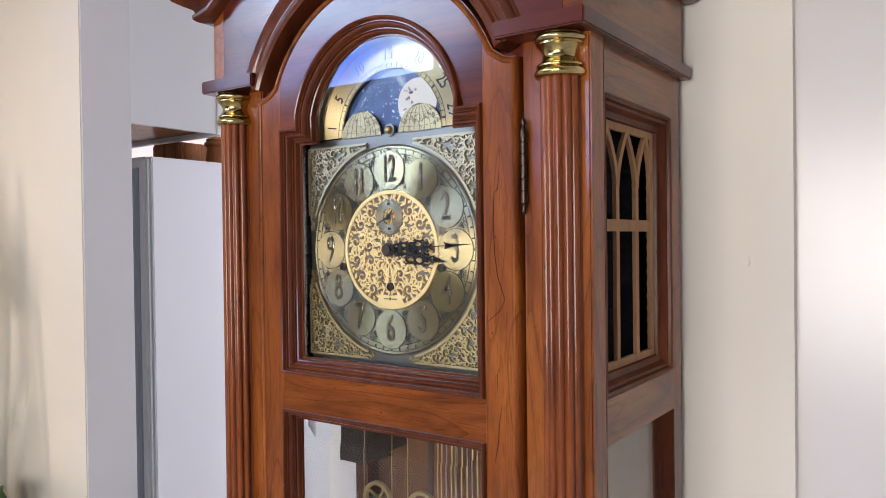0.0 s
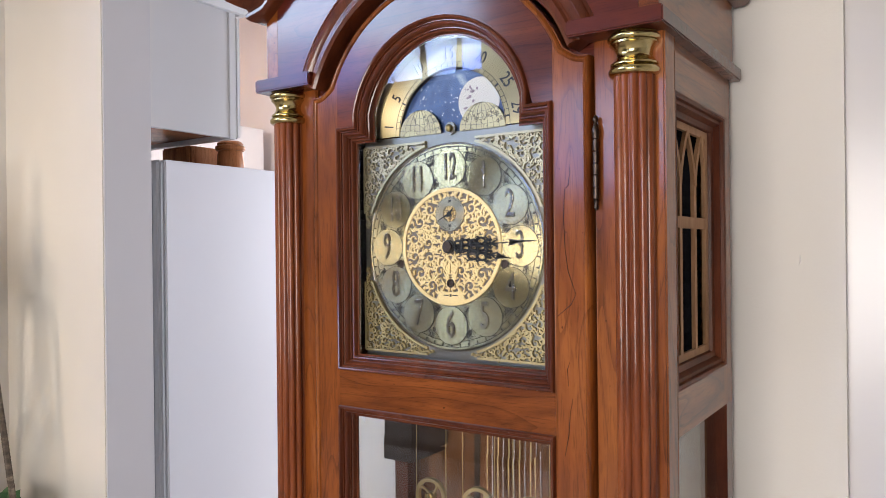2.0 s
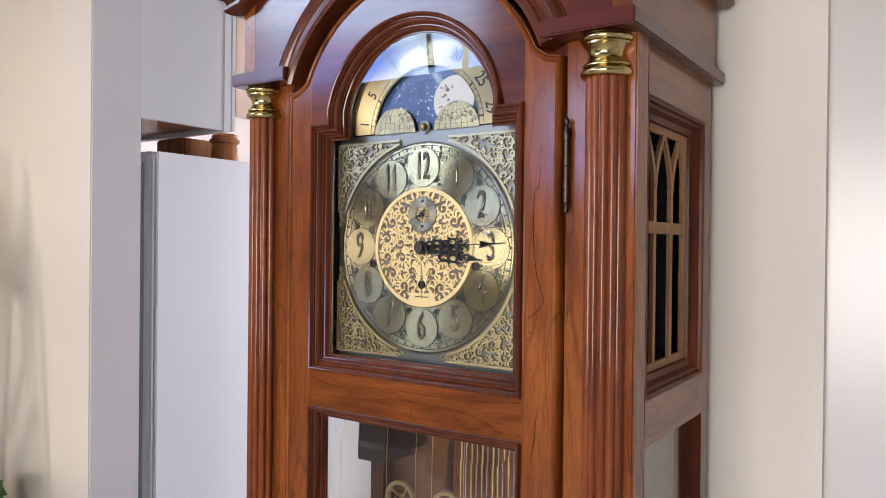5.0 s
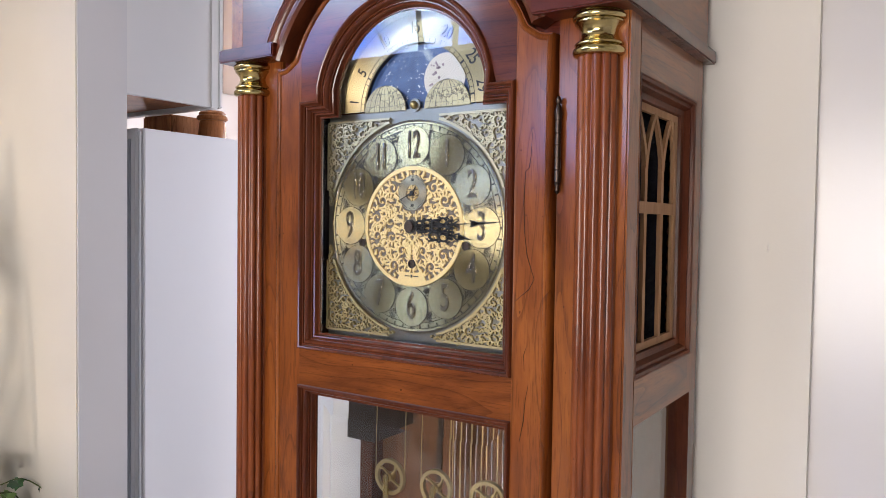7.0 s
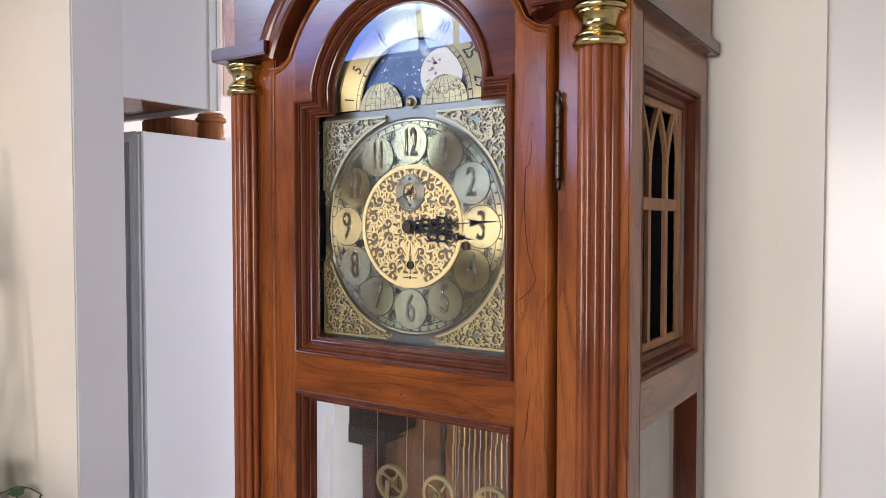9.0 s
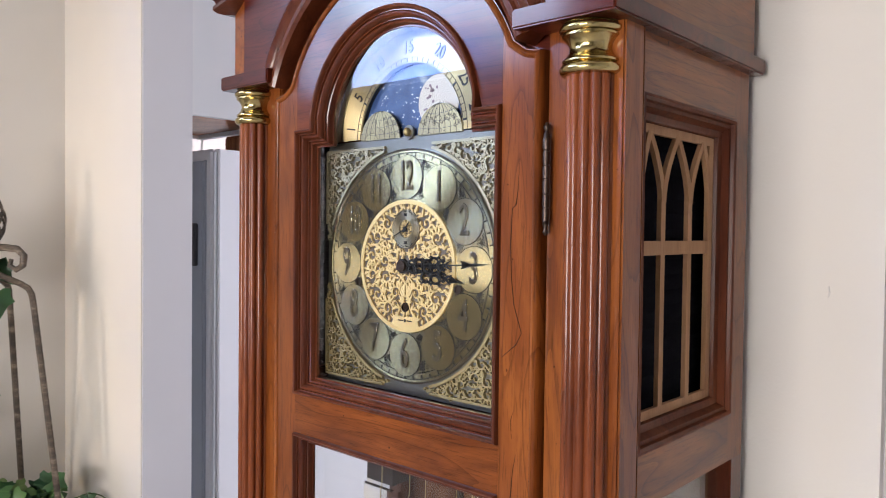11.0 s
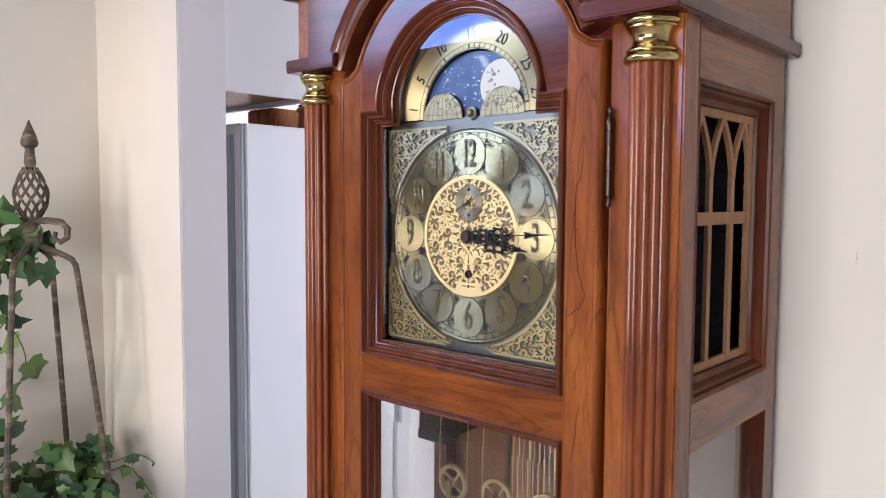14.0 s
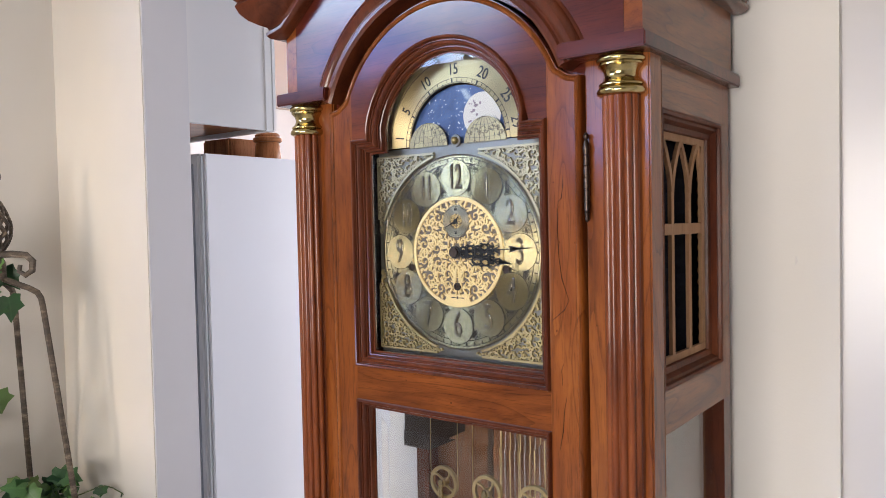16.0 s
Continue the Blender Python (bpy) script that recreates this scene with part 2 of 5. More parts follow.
def solid_glass():
    """Clear glass that bends what is seen through it."""
    m, n, l, b = node_material("bevelled_glass")
    b.inputs["Base Color"].default_value = (1, 1, 1, 1)
    b.inputs["Roughness"].default_value = 0.0
    b.inputs["Transmission Weight"].default_value = 1.0
    b.inputs["IOR"].default_value = 1.5
    return m


bevel_glass = solid_glass()
moon_blue, globe_gold, glass = night_sky(), globe_metal(), pane_glass("clock_glass")


def cloudy_sky():
    """The bright clouded sky far outside the high window."""
    m, n, l, b = node_material("clouded_sky")
    n.remove(b)
    glow = n.new("ShaderNodeEmission")
    f = noise_tex(n, l, coords(n, l, (0.10, 0.1, 0.22), False), 2.2, 6, 0.55, 0.6)
    l.new(ramp(n, l, f, [(0.38, (0.12, 0.26, 0.95)), (0.60, (0.62, 0.78, 1.0))]), glow.inputs[0])
    glow.inputs[1].default_value = 14.0
    l.new(glow.outputs[0], n["Material Output"].inputs[0])
    return m


def leaf_material():
    m, n, l, b = node_material("ivy_leaf")
    oi = n.new("ShaderNodeObjectInfo")
    c = ramp(n, l, oi.outputs["Random"], [(0.0, (0.020, 0.060, 0.028)), (0.4, (0.050, 0.135, 0.045)), (0.75, (0.095, 0.22, 0.065)), (1.0, (0.19, 0.29, 0.085))])
    f = noise_tex(n, l, coords(n, l, (1, 1, 1)), 45, 4)
    c = mix(n, l, 0.45, c, ramp(n, l, f, [(0.35, (0.5, 0.55, 0.5)), (0.65, (1, 1, 1))]), "MULTIPLY")
    tc = n.new("ShaderNodeTexCoord")
    axes = n.new("ShaderNodeSeparateXYZ")
    l.new(tc.outputs["Object"], axes.inputs[0])
    off = n.new("ShaderNodeMath")
    off.operation = "ABSOLUTE"
    l.new(axes.outputs[0], off.inputs[0])
    c = mix(n, l, 0.5, c, ramp(n, l, off.outputs[0], [(0.0, (1.7, 1.7, 1.5)), (0.035, (1, 1, 1))]), "MULTIPLY")
    l.new(c, b.inputs["Base Color"])
    b.inputs["Roughness"].default_value = 0.40
    return m


ivy_green = leaf_material()
stem_green = paint("ivy_stem", (0.07, 0.10, 0.03), 0.7, 0.1, 0.3)


# ---- building helpers ----
def part(name, bm, material, parent=None, label="", smooth=False):
    """Links a bmesh as one mesh object, under parent where there is one."""
    me = bpy.data.meshes.new(name)
    bmesh.ops.recalc_face_normals(bm, faces=bm.faces)
    if smooth:
        for f in bm.faces:
            f.smooth = True
    bm.to_mesh(me)
    bm.free()
    if smooth:
        me.set_sharp_from_angle(angle=radians(38))
    me.materials.append(material)
    ob = new(name, me)
    if parent:
        under(ob, parent)
    if label:
        ob["label"] = label
    return ob


def world_of(ob):
    m = ob.matrix_basis.copy()
    while ob.parent:
        m = ob.parent.matrix_basis @ ob.matrix_parent_inverse @ m
        ob = ob.parent
    return m


def under(ob, parent):
    ob.parent = parent
    ob.matrix_parent_inverse = world_of(parent).inverted()


def empty(name, x, y, z, **tags):
    e = new(name)
    e.empty_display_size = 0.1
    e.matrix_basis = pose(x, y, z)
    return tagged(e, **tags)


def box(bm, x0, x1, y0, y1, z0, z1, bevel=0.0):
    r = bmesh.ops.create_cube(bm, size=1, matrix=Matrix.LocRotScale(((x0 + x1) / 2, (y0 + y1) / 2, (z0 + z1) / 2), None, (abs(x1 - x0), abs(y1 - y0), abs(z1 - z0))))
    if bevel:
        vs = set(r["verts"])
        es = [e for e in bm.edges if e.verts[0] in vs and e.verts[1] in vs]
        bmesh.ops.bevel(bm, geom=es, offset=bevel, segments=2, affect="EDGES")
    return bm


def box_part(name, dims, material, parent=None, label="", bevel=0.0):
    return part(name, box(bmesh.new(), *dims, bevel), material, parent, label)


def loft(bm, loops, closed_loop=True, closed_path=False, caps=True):
    """Skins a row of vertex loops."""
    rows = [[bm.verts.new(p) for p in lp] for lp in loops]
    n = len(rows[0])
    pairs = list(zip(rows, rows[1:])) + ([(rows[-1], rows[0])] if closed_path else [])
    for a, b in pairs:
        for i in range(n if closed_loop else n - 1):
            j = (i + 1) % n
            bm.faces.new((a[i], a[j], b[j], b[i]))
    if caps and closed_loop and not closed_path:
        bm.faces.new(rows[0][::-1])
        bm.faces.new(rows[-1])
    return bm


def lathe(bm, cx, cy, profile, steps=32):
    """Turns (radius, z) pairs about an upright axis."""
    loops = [[(cx + r * math.cos(2 * math.pi * i / steps), cy + r * math.sin(2 * math.pi * i / steps), z) for i in range(steps)] for r, z in profile]
    return loft(bm, loops)


def tube(bm, pts, radius, sides=8, closed=False):
    """A round rod along pts; radius may be one number or one a point."""
    pts = [Vector(p) for p in pts]
    rad = [radius] * len(pts) if isinstance(radius, (int, float)) else radius
    loops, side = [], None
    for i, p in enumerate(pts):
        a = pts[i - 1] if (i > 0 or closed) else p
        b = pts[(i + 1) % len(pts)] if (i < len(pts) - 1 or closed) else p
        d = (b - a).normalized()
        ref = side if side is not None else (Vector((0, 0, 1)) if abs(d.z) < 0.9 else Vector((1, 0, 0)))
        side = (ref - d * ref.dot(d)).normalized()
        up = d.cross(side)
        loops.append([p + (side * math.cos(2 * math.pi * k / sides) + up * math.sin(2 * math.pi * k / sides)) * rad[i] for k in range(sides)])
    return loft(bm, loops, True, closed, not closed)


def sweep(bm, path, profile, to3d, closed=True):
    """A moulding along a flat path of (u, v), mitred at its corners. Each profile point is (inset from the path to its left, height)."""
    n = len(path)
    loops = []
    for i, p in enumerate(path):
        p = Vector(p)
        a = Vector(path[i - 1]) if (i or closed) else None
        b = Vector(path[(i + 1) % n]) if (i < n - 1 or closed) else None
        d1 = (p - a).normalized() if a is not None else None
        d2 = (b - p).normalized() if b is not None else None
        d1, d2 = d1 or d2, d2 or d1
        n1, n2 = Vector((-d1.y, d1.x)), Vector((-d2.y, d2.x))
        mit = (n1 + n2).normalized()
        mit = mit / max(0.35, mit.dot(n1))
        loops.append([to3d(p.x + mit.x * off, p.y + mit.y * off, h) for off, h in profile])
    return loft(bm, loops, True, closed)


def sweep_line(path, inset):
    """The closed path moved inwards, to its left, mitred at its corners."""
    out = []
    for i, p in enumerate(path):
        p, a, b = Vector(p), Vector(path[i - 1]), Vector(path[(i + 1) % len(path)])
        d1, d2 = (p - a).normalized(), (b - p).normalized()
        n1, n2 = Vector((-d1.y, d1.x)), Vector((-d2.y, d2.x))
        mit = (n1 + n2).normalized()
        out.append(tuple(p + mit * (inset / max(0.35, mit.dot(n1)))))
    return out


def slab(bm, outline, y0, y1, hole=None):
    """A plate in the xz plane between y0 and y1. With hole, a ring of as many points."""
    if hole is None:
        return loft(bm, [[(x, y0, z) for x, z in outline], [(x, y1, z) for x, z in outline]])
    loops = [[(x, y0, z) for x, z in outline], [(x, y1, z) for x, z in outline], [(x, y1, z) for x, z in hole], [(x, y0, z) for x, z in hole]]
    return loft(bm, loops, True, True)


def arc(cx, cz, r, a0, a1, n):
    return [(cx + r * math.cos(radians(a0 + (a1 - a0) * i / n)), cz + r * math.sin(radians(a0 + (a1 - a0) * i / n))) for i in range(n + 1)]


def disc(bm, cx, cz, r, y0, y1, n=48):
    return slab(bm, arc(cx, cz, r, 0, 360 * (n - 1) / n, n - 1), y0, y1)


def ring(bm, cx, cz, r0, r1, y0, y1, n=72):
    full = 360 * (n - 1) / n
    return slab(bm, arc(cx, cz, r1, 0, full, n - 1), y0, y1, arc(cx, cz, r0, 0, full, n - 1))


def lettering(name, words, size, where, material, parent, depth=0.0006, narrow=1.0, spin=0.0, label="", fat=0.0):
    """Raised characters in Blender's own font, upright and facing -y, centred at where."""
    cu = bpy.data.curves.new(name, "FONT")
    cu.body, cu.size, cu.align_x, cu.align_y = words, size, "CENTER", "CENTER"
    cu.extrude, cu.bevel_depth, cu.resolution_u, cu.offset = depth, depth * 0.4, 3, fat
    tmp = bpy.data.objects.new(name, cu)
    scene.collection.objects.link(tmp)
    bpy.context.view_layer.update()
    me = bpy.data.meshes.new_from_object(tmp)
    bpy.data.objects.remove(tmp)
    me.transform(pose(*where) @ pose(0, 0, 0, 0, spin, 0) @ Matrix.Diagonal((narrow, 1, 1, 1)) @ pose(0, 0, 0, 90))
    me.materials.clear()
    me.materials.append(material)
    me.name = name
    ob = new(name, me)
    under(ob, parent)
    if label:
        ob["label"] = label
    return ob


# ---- the setting ----
WALL_Y, JAMB_L, JAMB_R, EDGE_X, WEST_X = 1.095, -1.938, -1.045, -0.198, -2.44
CEIL, SOUTH_Y = 3.95, -2.6


def structure(name, dims, material, label, bevel=0.0):
    return tagged(box_part(name, dims, material, None, "", bevel), label, "", "", "structure")


structure("floor", (-6.0, 3.0, -2.8, 5.2, -0.1, 0.0), carpet, "plain beige carpeted floor")
structure("ceiling", (-6.0, 3.0, -2.8, 5.2, CEIL, CEIL + 0.12), ceiling_paint, "plain white ceiling")
structure("wall_north_west", (WEST_X - 0.12, JAMB_L, WALL_Y, 1.235, 0, CEIL), wall_paint, "cream painted wall stub beside the kitchen opening")
# Thin sheet added over the jamb to carry its shade as colour.
structure("shade_trim", (JAMB_L + 0.0005, JAMB_L + 0.005, WALL_Y + 0.003, 1.240, 0, 2.748), shaded_trim_paint, "thin lining of the kitchen opening, its cool shade in the paint")
structure("wall_north", (JAMB_R, EDGE_X, WALL_Y, 1.235, 0, CEIL), wall_paint, "cream painted wall behind the tall clock")
structure("wall_north_lintel", (JAMB_L - 0.004, JAMB_R + 0.004, WALL_Y + 0.003, 1.232, 2.75, CEIL), wall_paint, "cream painted wall over the kitchen opening")
structure("wall_north_east", (EDGE_X - 0.05, 3.0, WALL_Y + 0.018, 1.235, 0, CEIL), gloss_paint, "white semi-gloss wall panel beside the clock")
structure("wall_west", (WEST_X - 0.12, WEST_X, -0.5, WALL_Y, 0, CEIL), wall_paint, "cream painted side wall behind the ivy")
structure("wall_far_west", (-6.1, -6.0, -2.8, 5.2, 0, CEIL), taupe_paint, "plain taupe wall")
structure("wall_east", (2.6, 2.7, -2.8, 5.2, 0, CEIL), stone_paint, "plain grey wall")
structure("wall_kitchen_west", (-6.0, -5.995, 1.3, 4.99, 0, CEIL), kitchen_paint, "warm pinkish kitchen wall")
structure("wall_kitchen", (-6.0, 2.6, 5.0, 5.1, 0, CEIL), kitchen_paint, "warm pinkish kitchen wall")
structure("wall_kitchen_side", (0.5, 0.6, 1.275, 5.0, 0, CEIL), kitchen_paint, "warm pinkish kitchen side wall")


def south_wall():
    """The wall with the high window and the low window, in pieces round the two openings."""
    y0, y1 = SOUTH_Y - 0.12, SOUTH_Y
    hx0, hx1, hz0, hz1 = -5.6, -2.57, 2.565, 3.85
    lx0, lx1, lz0, lz1 = -1.0, 0.55, 0.6, 2.2
    bm = bmesh.new()
    gx0, gx1, gz1 = -2.2, -1.35, 2.40
    box(bm, -6.0, gx0, y0, y1, 0, hz0)
    box(bm, gx1, lx0, y0, y1, 0, hz0)
    box(bm, gx0, gx1, y0, y1, gz1, hz0)
    box(bm, lx0, lx1, y0, y1, 0, lz0)
    box(bm, lx0, lx1, y0, y1, lz1, hz0)
    box(bm, lx1, 2.6, y0, y1, 0, hz0)
    box(bm, hx1, 2.6, y0, y1, hz0, CEIL)
    box(bm, -6.0, hx0, y0, y1, hz0, CEIL)
    box(bm, hx0, hx1, y0, y1, hz1, CEIL)
    tagged(part("wall_south", bm, taupe_paint), "plain taupe wall with a high window", "", "", "structure")
    frame_bm = bmesh.new()
    for x, wide in ((hx0, 0.05), (-4.80, 0.06), (hx1 - 0.03, 0.03)):
        box(frame_bm, x, x + wide, y0 + 0.02, y1 - 0.02, hz0, hz1)
    w = tagged(part("window_1", frame_bm, cabinet_paint), "white frame of the high daylight window", "", "", "structure")
    sill = bmesh.new()
    box(sill, hx0, hx1, y0 + 0.01, y1 + 0.04, hz0 - 0.03, hz0)
    part("window_sill", sill, cabinet_paint, w)


south_wall()


grey_bark = paint("pale_grey_bark", (0.62, 0.62, 0.64), 0.9, 0.5, 0.3)


def bare_tree(x, y, seed):
    """A leafless tree outside the high window."""
    rnd = random.Random(seed)
    bm = bmesh.new()

    def limb(p, d, length, r, depth):
        pts, rad = [p], [r]
        for k in range(5):
            bend = 0.04 if depth == 2 else 0.25
            d = (d + Vector((rnd.uniform(-bend, bend), rnd.uniform(-bend, bend), rnd.uniform(-0.08, 0.2)))).normalized()
            pts.append(pts[-1] + d * length / 5)
            rad.append(r * (1 - 0.13 * (k + 1)))
        tube(bm, pts, rad, 5)
        if depth:
            for k in range(2, 6):
                for s in range(1):
                    side = Vector((rnd.uniform(-1, 1), rnd.uniform(-0.6, 0.6), rnd.uniform(0.1, 0.8))).normalized()
                    limb(pts[k], (d + side).normalized(), length * 0.55, rad[k] * 0.3, depth - 1)

    limb(Vector((x, y, -0.3)), Vector((0, 0, 1)), 10.0, 0.125, 2)
    t = empty("bare_tree", x, y, -0.3, label="leafless tree outside the window", category="tree")
    part("trunk", bm, grey_bark, t)


bd = bmesh.new()
box(bd, -34, -4.5, -14.1, -14.0, -0.3, 16)
tagged(part("backdrop", bd, cloudy_sky()), "bright clouded sky outside the window", "", "", "structure")
bare_tree(-9.85, -12.6, 3)
bare_tree(-9.30, -12.9, 8)
gm = bmesh.new()
box(gm, -60, 60, -60, SOUTH_Y - 0.2, -0.5, -0.3)
tagged(part("ground", gm, paint("lawn", (0.07, 0.09, 0.03), 0.9, 0.5, 0.3)), "plain lawn outside the window", "", "", "structure")


# ---- kitchen beyond the opening ----
FRIDGE_X, FRIDGE_Y, FRIDGE_TOP = -2.268, 1.50, 1.717


def fridge():
    x1, y0, y1, top = FRIDGE_X, FRIDGE_Y, 2.22, FRIDGE_TOP
    f = empty("refrigerator", x1 - 0.35, 1.86, 0, label="white refrigerator with smooth side and grey handle strip", category="refrigerator")
    box_part("body", (x1 - 0.70, x1, y0 + 0.026, y1, 0.0, top), enamel, f, "", 0.004)
    # The front's shade is put into the door's grey colour.
    box_part("door", (x1 - 0.70, x1 - 0.002, y0, y0 + 0.0255, 0.03, top - 0.001), door_shade_grey, f, "door front with a rounded edge, greyed for its shade", 0.010)
    grip = box_part("handle", (x1 - 0.135, x1 - 0.040, y0 - 0.010, y0 + 0.001, 0.2, top - 0.040), grey_plastic, f, "blue-grey handle strip", 0.003)
    box_part("handle_rim", (x1 - 0.0398, x1 - 0.034, y0 - 0.006, y0 + 0.001, 0.2, top - 0.038), grey_plastic, grip)
    box_part("latch", (x1 - 0.118, x1 - 0.070, y0 - 0.024, y0 - 0.0102, 1.32, 1.465), dark_rubber, grip, "dark handle latch", 0.003)


def wall_cabinet():
    x1, y0, y1, z0, z1 = -2.212, 1.275, 1.805, 1.811, 2.26
    c = empty("wall_cabinet", x1 - 0.3, 1.5, z0, label="white painted wall cabinet over the refrigerator", category="cabinet")
    box_part("side_panel", (x1 - 0.02, x1, y0, y1 - 0.055, z0, z1 + 0.02), cabinet_paint, c)
    box_part("side_panel", (x1 - 0.60, x1 - 0.58, y0, y1 - 0.055, z0, z1 + 0.02), cabinet_paint, c)
    box_part("back_panel", (x1 - 0.58, x1 - 0.02, y0, y0 + 0.01, z0, z1), cabinet_paint, c)
    box_part("underside", (x1 - 0.58, x1 - 0.02, y0 + 0.01, y1 - 0.06, z0 + 0.012, z0 + 0.03), turned_wood, c, "bare brown wooden underside")
    box_part("face_frame", (x1 - 0.60, x1 + 0.004, y1 - 0.055, y1 - 0.022, z0 - 0.002, z1 + 0.02), cabinet_paint, c, "", 0.003)
    box_part("door", (x1 - 0.59, x1 + 0.002, y1 - 0.020, y1, z0 + 0.002, z1 - 0.01), cabinet_paint, c, "", 0.004)
    crown = bmesh.new()
    prof = [(0, 0), (0.02, 0.0), (0.05, 0.045), (0.055, 0.08), (0, 0.08)]
    loft(crown, [[(x1 + 0.004 + a, y0, z1 + b) for a, b in prof], [(x1 + 0.004 + a, y1 + a, z1 + b) for a, b in prof]])
    loft(crown, [[(x1 - 0.6, y1 + a, z1 + b) for a, b in prof], [(x1 + 0.004 + a, y1 + a, z1 + b) for a, b in prof]])
    part("crown", crown, cabinet_paint, c)


def kitchen_things():
    top = FRIDGE_TOP
    crate = empty("wooden_box", -2.52, 1.86, top, label="low orange-brown wooden box on the refrigerator", category="box")
    bm = bmesh.new()
    box(bm, -2.60, -2.43, 1.75, 1.97, top + 0.001, top + 0.086, 0.006)
    part("body", bm, turned_wood, crate)
    cx, cy = -2.335, 1.86
    can = empty("wooden_canister", cx, cy, top, label="turned wooden canister with a lid on the refrigerator", category="canister")
    part("body", lathe(bmesh.new(), cx, cy, [(0.050, top + 0.001), (0.051, top + 0.01), (0.047, top + 0.055), (0.044, top + 0.066)], 28), turned_wood, can, "", True)
    part("lid", lathe(bmesh.new(), cx, cy, [(0.050, top + 0.067), (0.056, top + 0.073), (0.055, top + 0.082), (0.047, top + 0.088), (0.049, top + 0.094), (0.040, top + 0.102)], 28), turned_wood, can, "", True)
    p = empty("pantry_cupboard", -5.7, 3.5, 0, label="tall white pantry cupboard on the far kitchen wall", category="cupboard")
    box_part("body", (-5.99, -5.45, 2.2, 4.9, 0, 2.55), cabinet_paint, p, "", 0.004)
    for k in range(5):
        y = 2.22 + k * 0.535
        box_part("door", (-5.449, -5.43, y, y + 0.52, 0.1, 2.53), cabinet_paint, p, "", 0.004)


def tall_cupboard():
    c = empty("tall_cupboard", -2.7, 2.65, 0, label="white painted cupboard beside the refrigerator", category="cupboard")
    box_part("body", (-3.0, -2.296, 2.26, 2.80, 0, 1.65), cabinet_paint, c, "", 0.004)
    box_part("door", (-2.295, -2.275, 2.264, 2.796, 0.08, 1.64), cabinet_paint, c, "", 0.003)


fridge()
tall_cupboard()
wall_cabinet()
kitchen_things()
box_m = empty("wall_box", WEST_X, 0.60, 1.28, label="small grey box mounted on the cream wall", category="wall box")
box_part("housing", (WEST_X + 0.001, WEST_X + 0.03, 0.45, 0.578, 1.275, 1.405), grey_box, box_m, "", 0.006)

scuff = bmesh.new()
tube(scuff, [(-0.2555, WALL_Y - 0.0002, 1.380), (-0.2535, WALL_Y - 0.0005, 1.386), (-0.2545, WALL_Y - 0.0002, 1.394)], [0.0006, 0.0012, 0.0005], 6)
tagged(part("wall_scuff", scuff, stone_paint, bpy.data.objects["wall_north"]), "small scuff in the wall paint")


def hedge(x0, x1, y0, y1, top, seed, label):
    """A dense evergreen hedge outside a window, unseen and added to block light."""
    rnd = random.Random(seed)
    h = empty("hedge", (x0 + x1) / 2, (y0 + y1) / 2, -0.3, label=label, category="hedge")
    bm = bmesh.new()
    box(bm, x0, x1, y0, y1, -0.3, top)
    bmesh.ops.subdivide_edges(bm, edges=bm.edges[:], cuts=14, use_grid_fill=True)
    k = 0.02 * top
    for v in bm.verts:
        v.co += Vector((rnd.uniform(-k, k), rnd.uniform(-k, k), rnd.uniform(-k, k)))
    part("foliage", bm, ivy_green, h)


# Added sun block: low sun would pass the low window onto the clock.
hedge(-0.95, 3.5, -5.6, -5.0, 3.0, 9, "unseen dense evergreen hedge added to keep low sun off the clock")
# Added to hide the bright low sky from reflections in the door.
hedge(-30.0, -4.6, -13.6, -13.0, 2.6, 4, "unseen dark hedge added to dim what the clock wood reflects")


# ---- the tall clock ----
CASE_F, CASE_B, HALF, DOOR_F, DOOR_HALF = 0.769, 1.083, 0.297, 0.752, 0.214
ARCH_Z = 1.565
clock = empty("grandfather_clock", CX, 0.92, 0, label="tall cherry-wood clock with brass dial, fluted columns and glazed door", category="clock")


def front(u, v, h):
    """From the clock's front plane: u to the right of its middle, v up, h out of it."""
    return (CX + u, DOOR_F - h, v)


# case
XL, XR = CX - HALF, CX + HALF
box_part("plinth", (XL - 0.03, XR + 0.03, CASE_F - 0.03, CASE_B, 0.0, 0.34), cherry_x, clock, "", 0.006)
box_part("back_panel", (XL + 0.02, XR - 0.02, CASE_B - 0.012, CASE_B, 0.34, 1.93), dark_panel, clock, "dark brown back board inside the case")
box_part("waist_floor", (XL + 0.02, XR - 0.02, CASE_F + 0.02, CASE_B - 0.013, 0.34, 0.36), cherry_x, clock)
box_part("seat_board", (XL + 0.021, XR - 0.021, 0.83, CASE_B - 0.013, 1.205, 1.228), dark_panel, clock)


def face_frame():
    """The fixed frame of the case round the door."""
    for s in (-1, 1):
        x0, x1 = sorted((CX + s * (DOOR_HALF + 0.0012), CX + s * HALF))
        box_part("front_stile", (x0, x1, CASE_F - 0.008, CASE_F + 0.028, 0.34, 1.66), cherry_z, clock, "", 0.002)
    # spandrel board above the door
    n = 40
    outer = [(CX - 0.29 + 0.58 * i / n, 1.93) for i in range(n + 1)]
    inner = []
    for i in range(n + 1):
        u = -0.29 + 0.58 * i / n
        inner.append((CX + u, ARCH_Z + math.sqrt(max(0.0, 0.199 ** 2 - u * u)) if abs(u) < 0.187 else 1.6285))
    bm = bmesh.new()
    loft(bm, [[(x, CASE_F, z), (x, CASE_F + 0.02, z), (x2, CASE_F + 0.02, z2), (x2, CASE_F, z2)] for (x, z), (x2, z2) in zip(outer, inner)])
    part("arch_board", bm, shaded_hood_wood, clock)


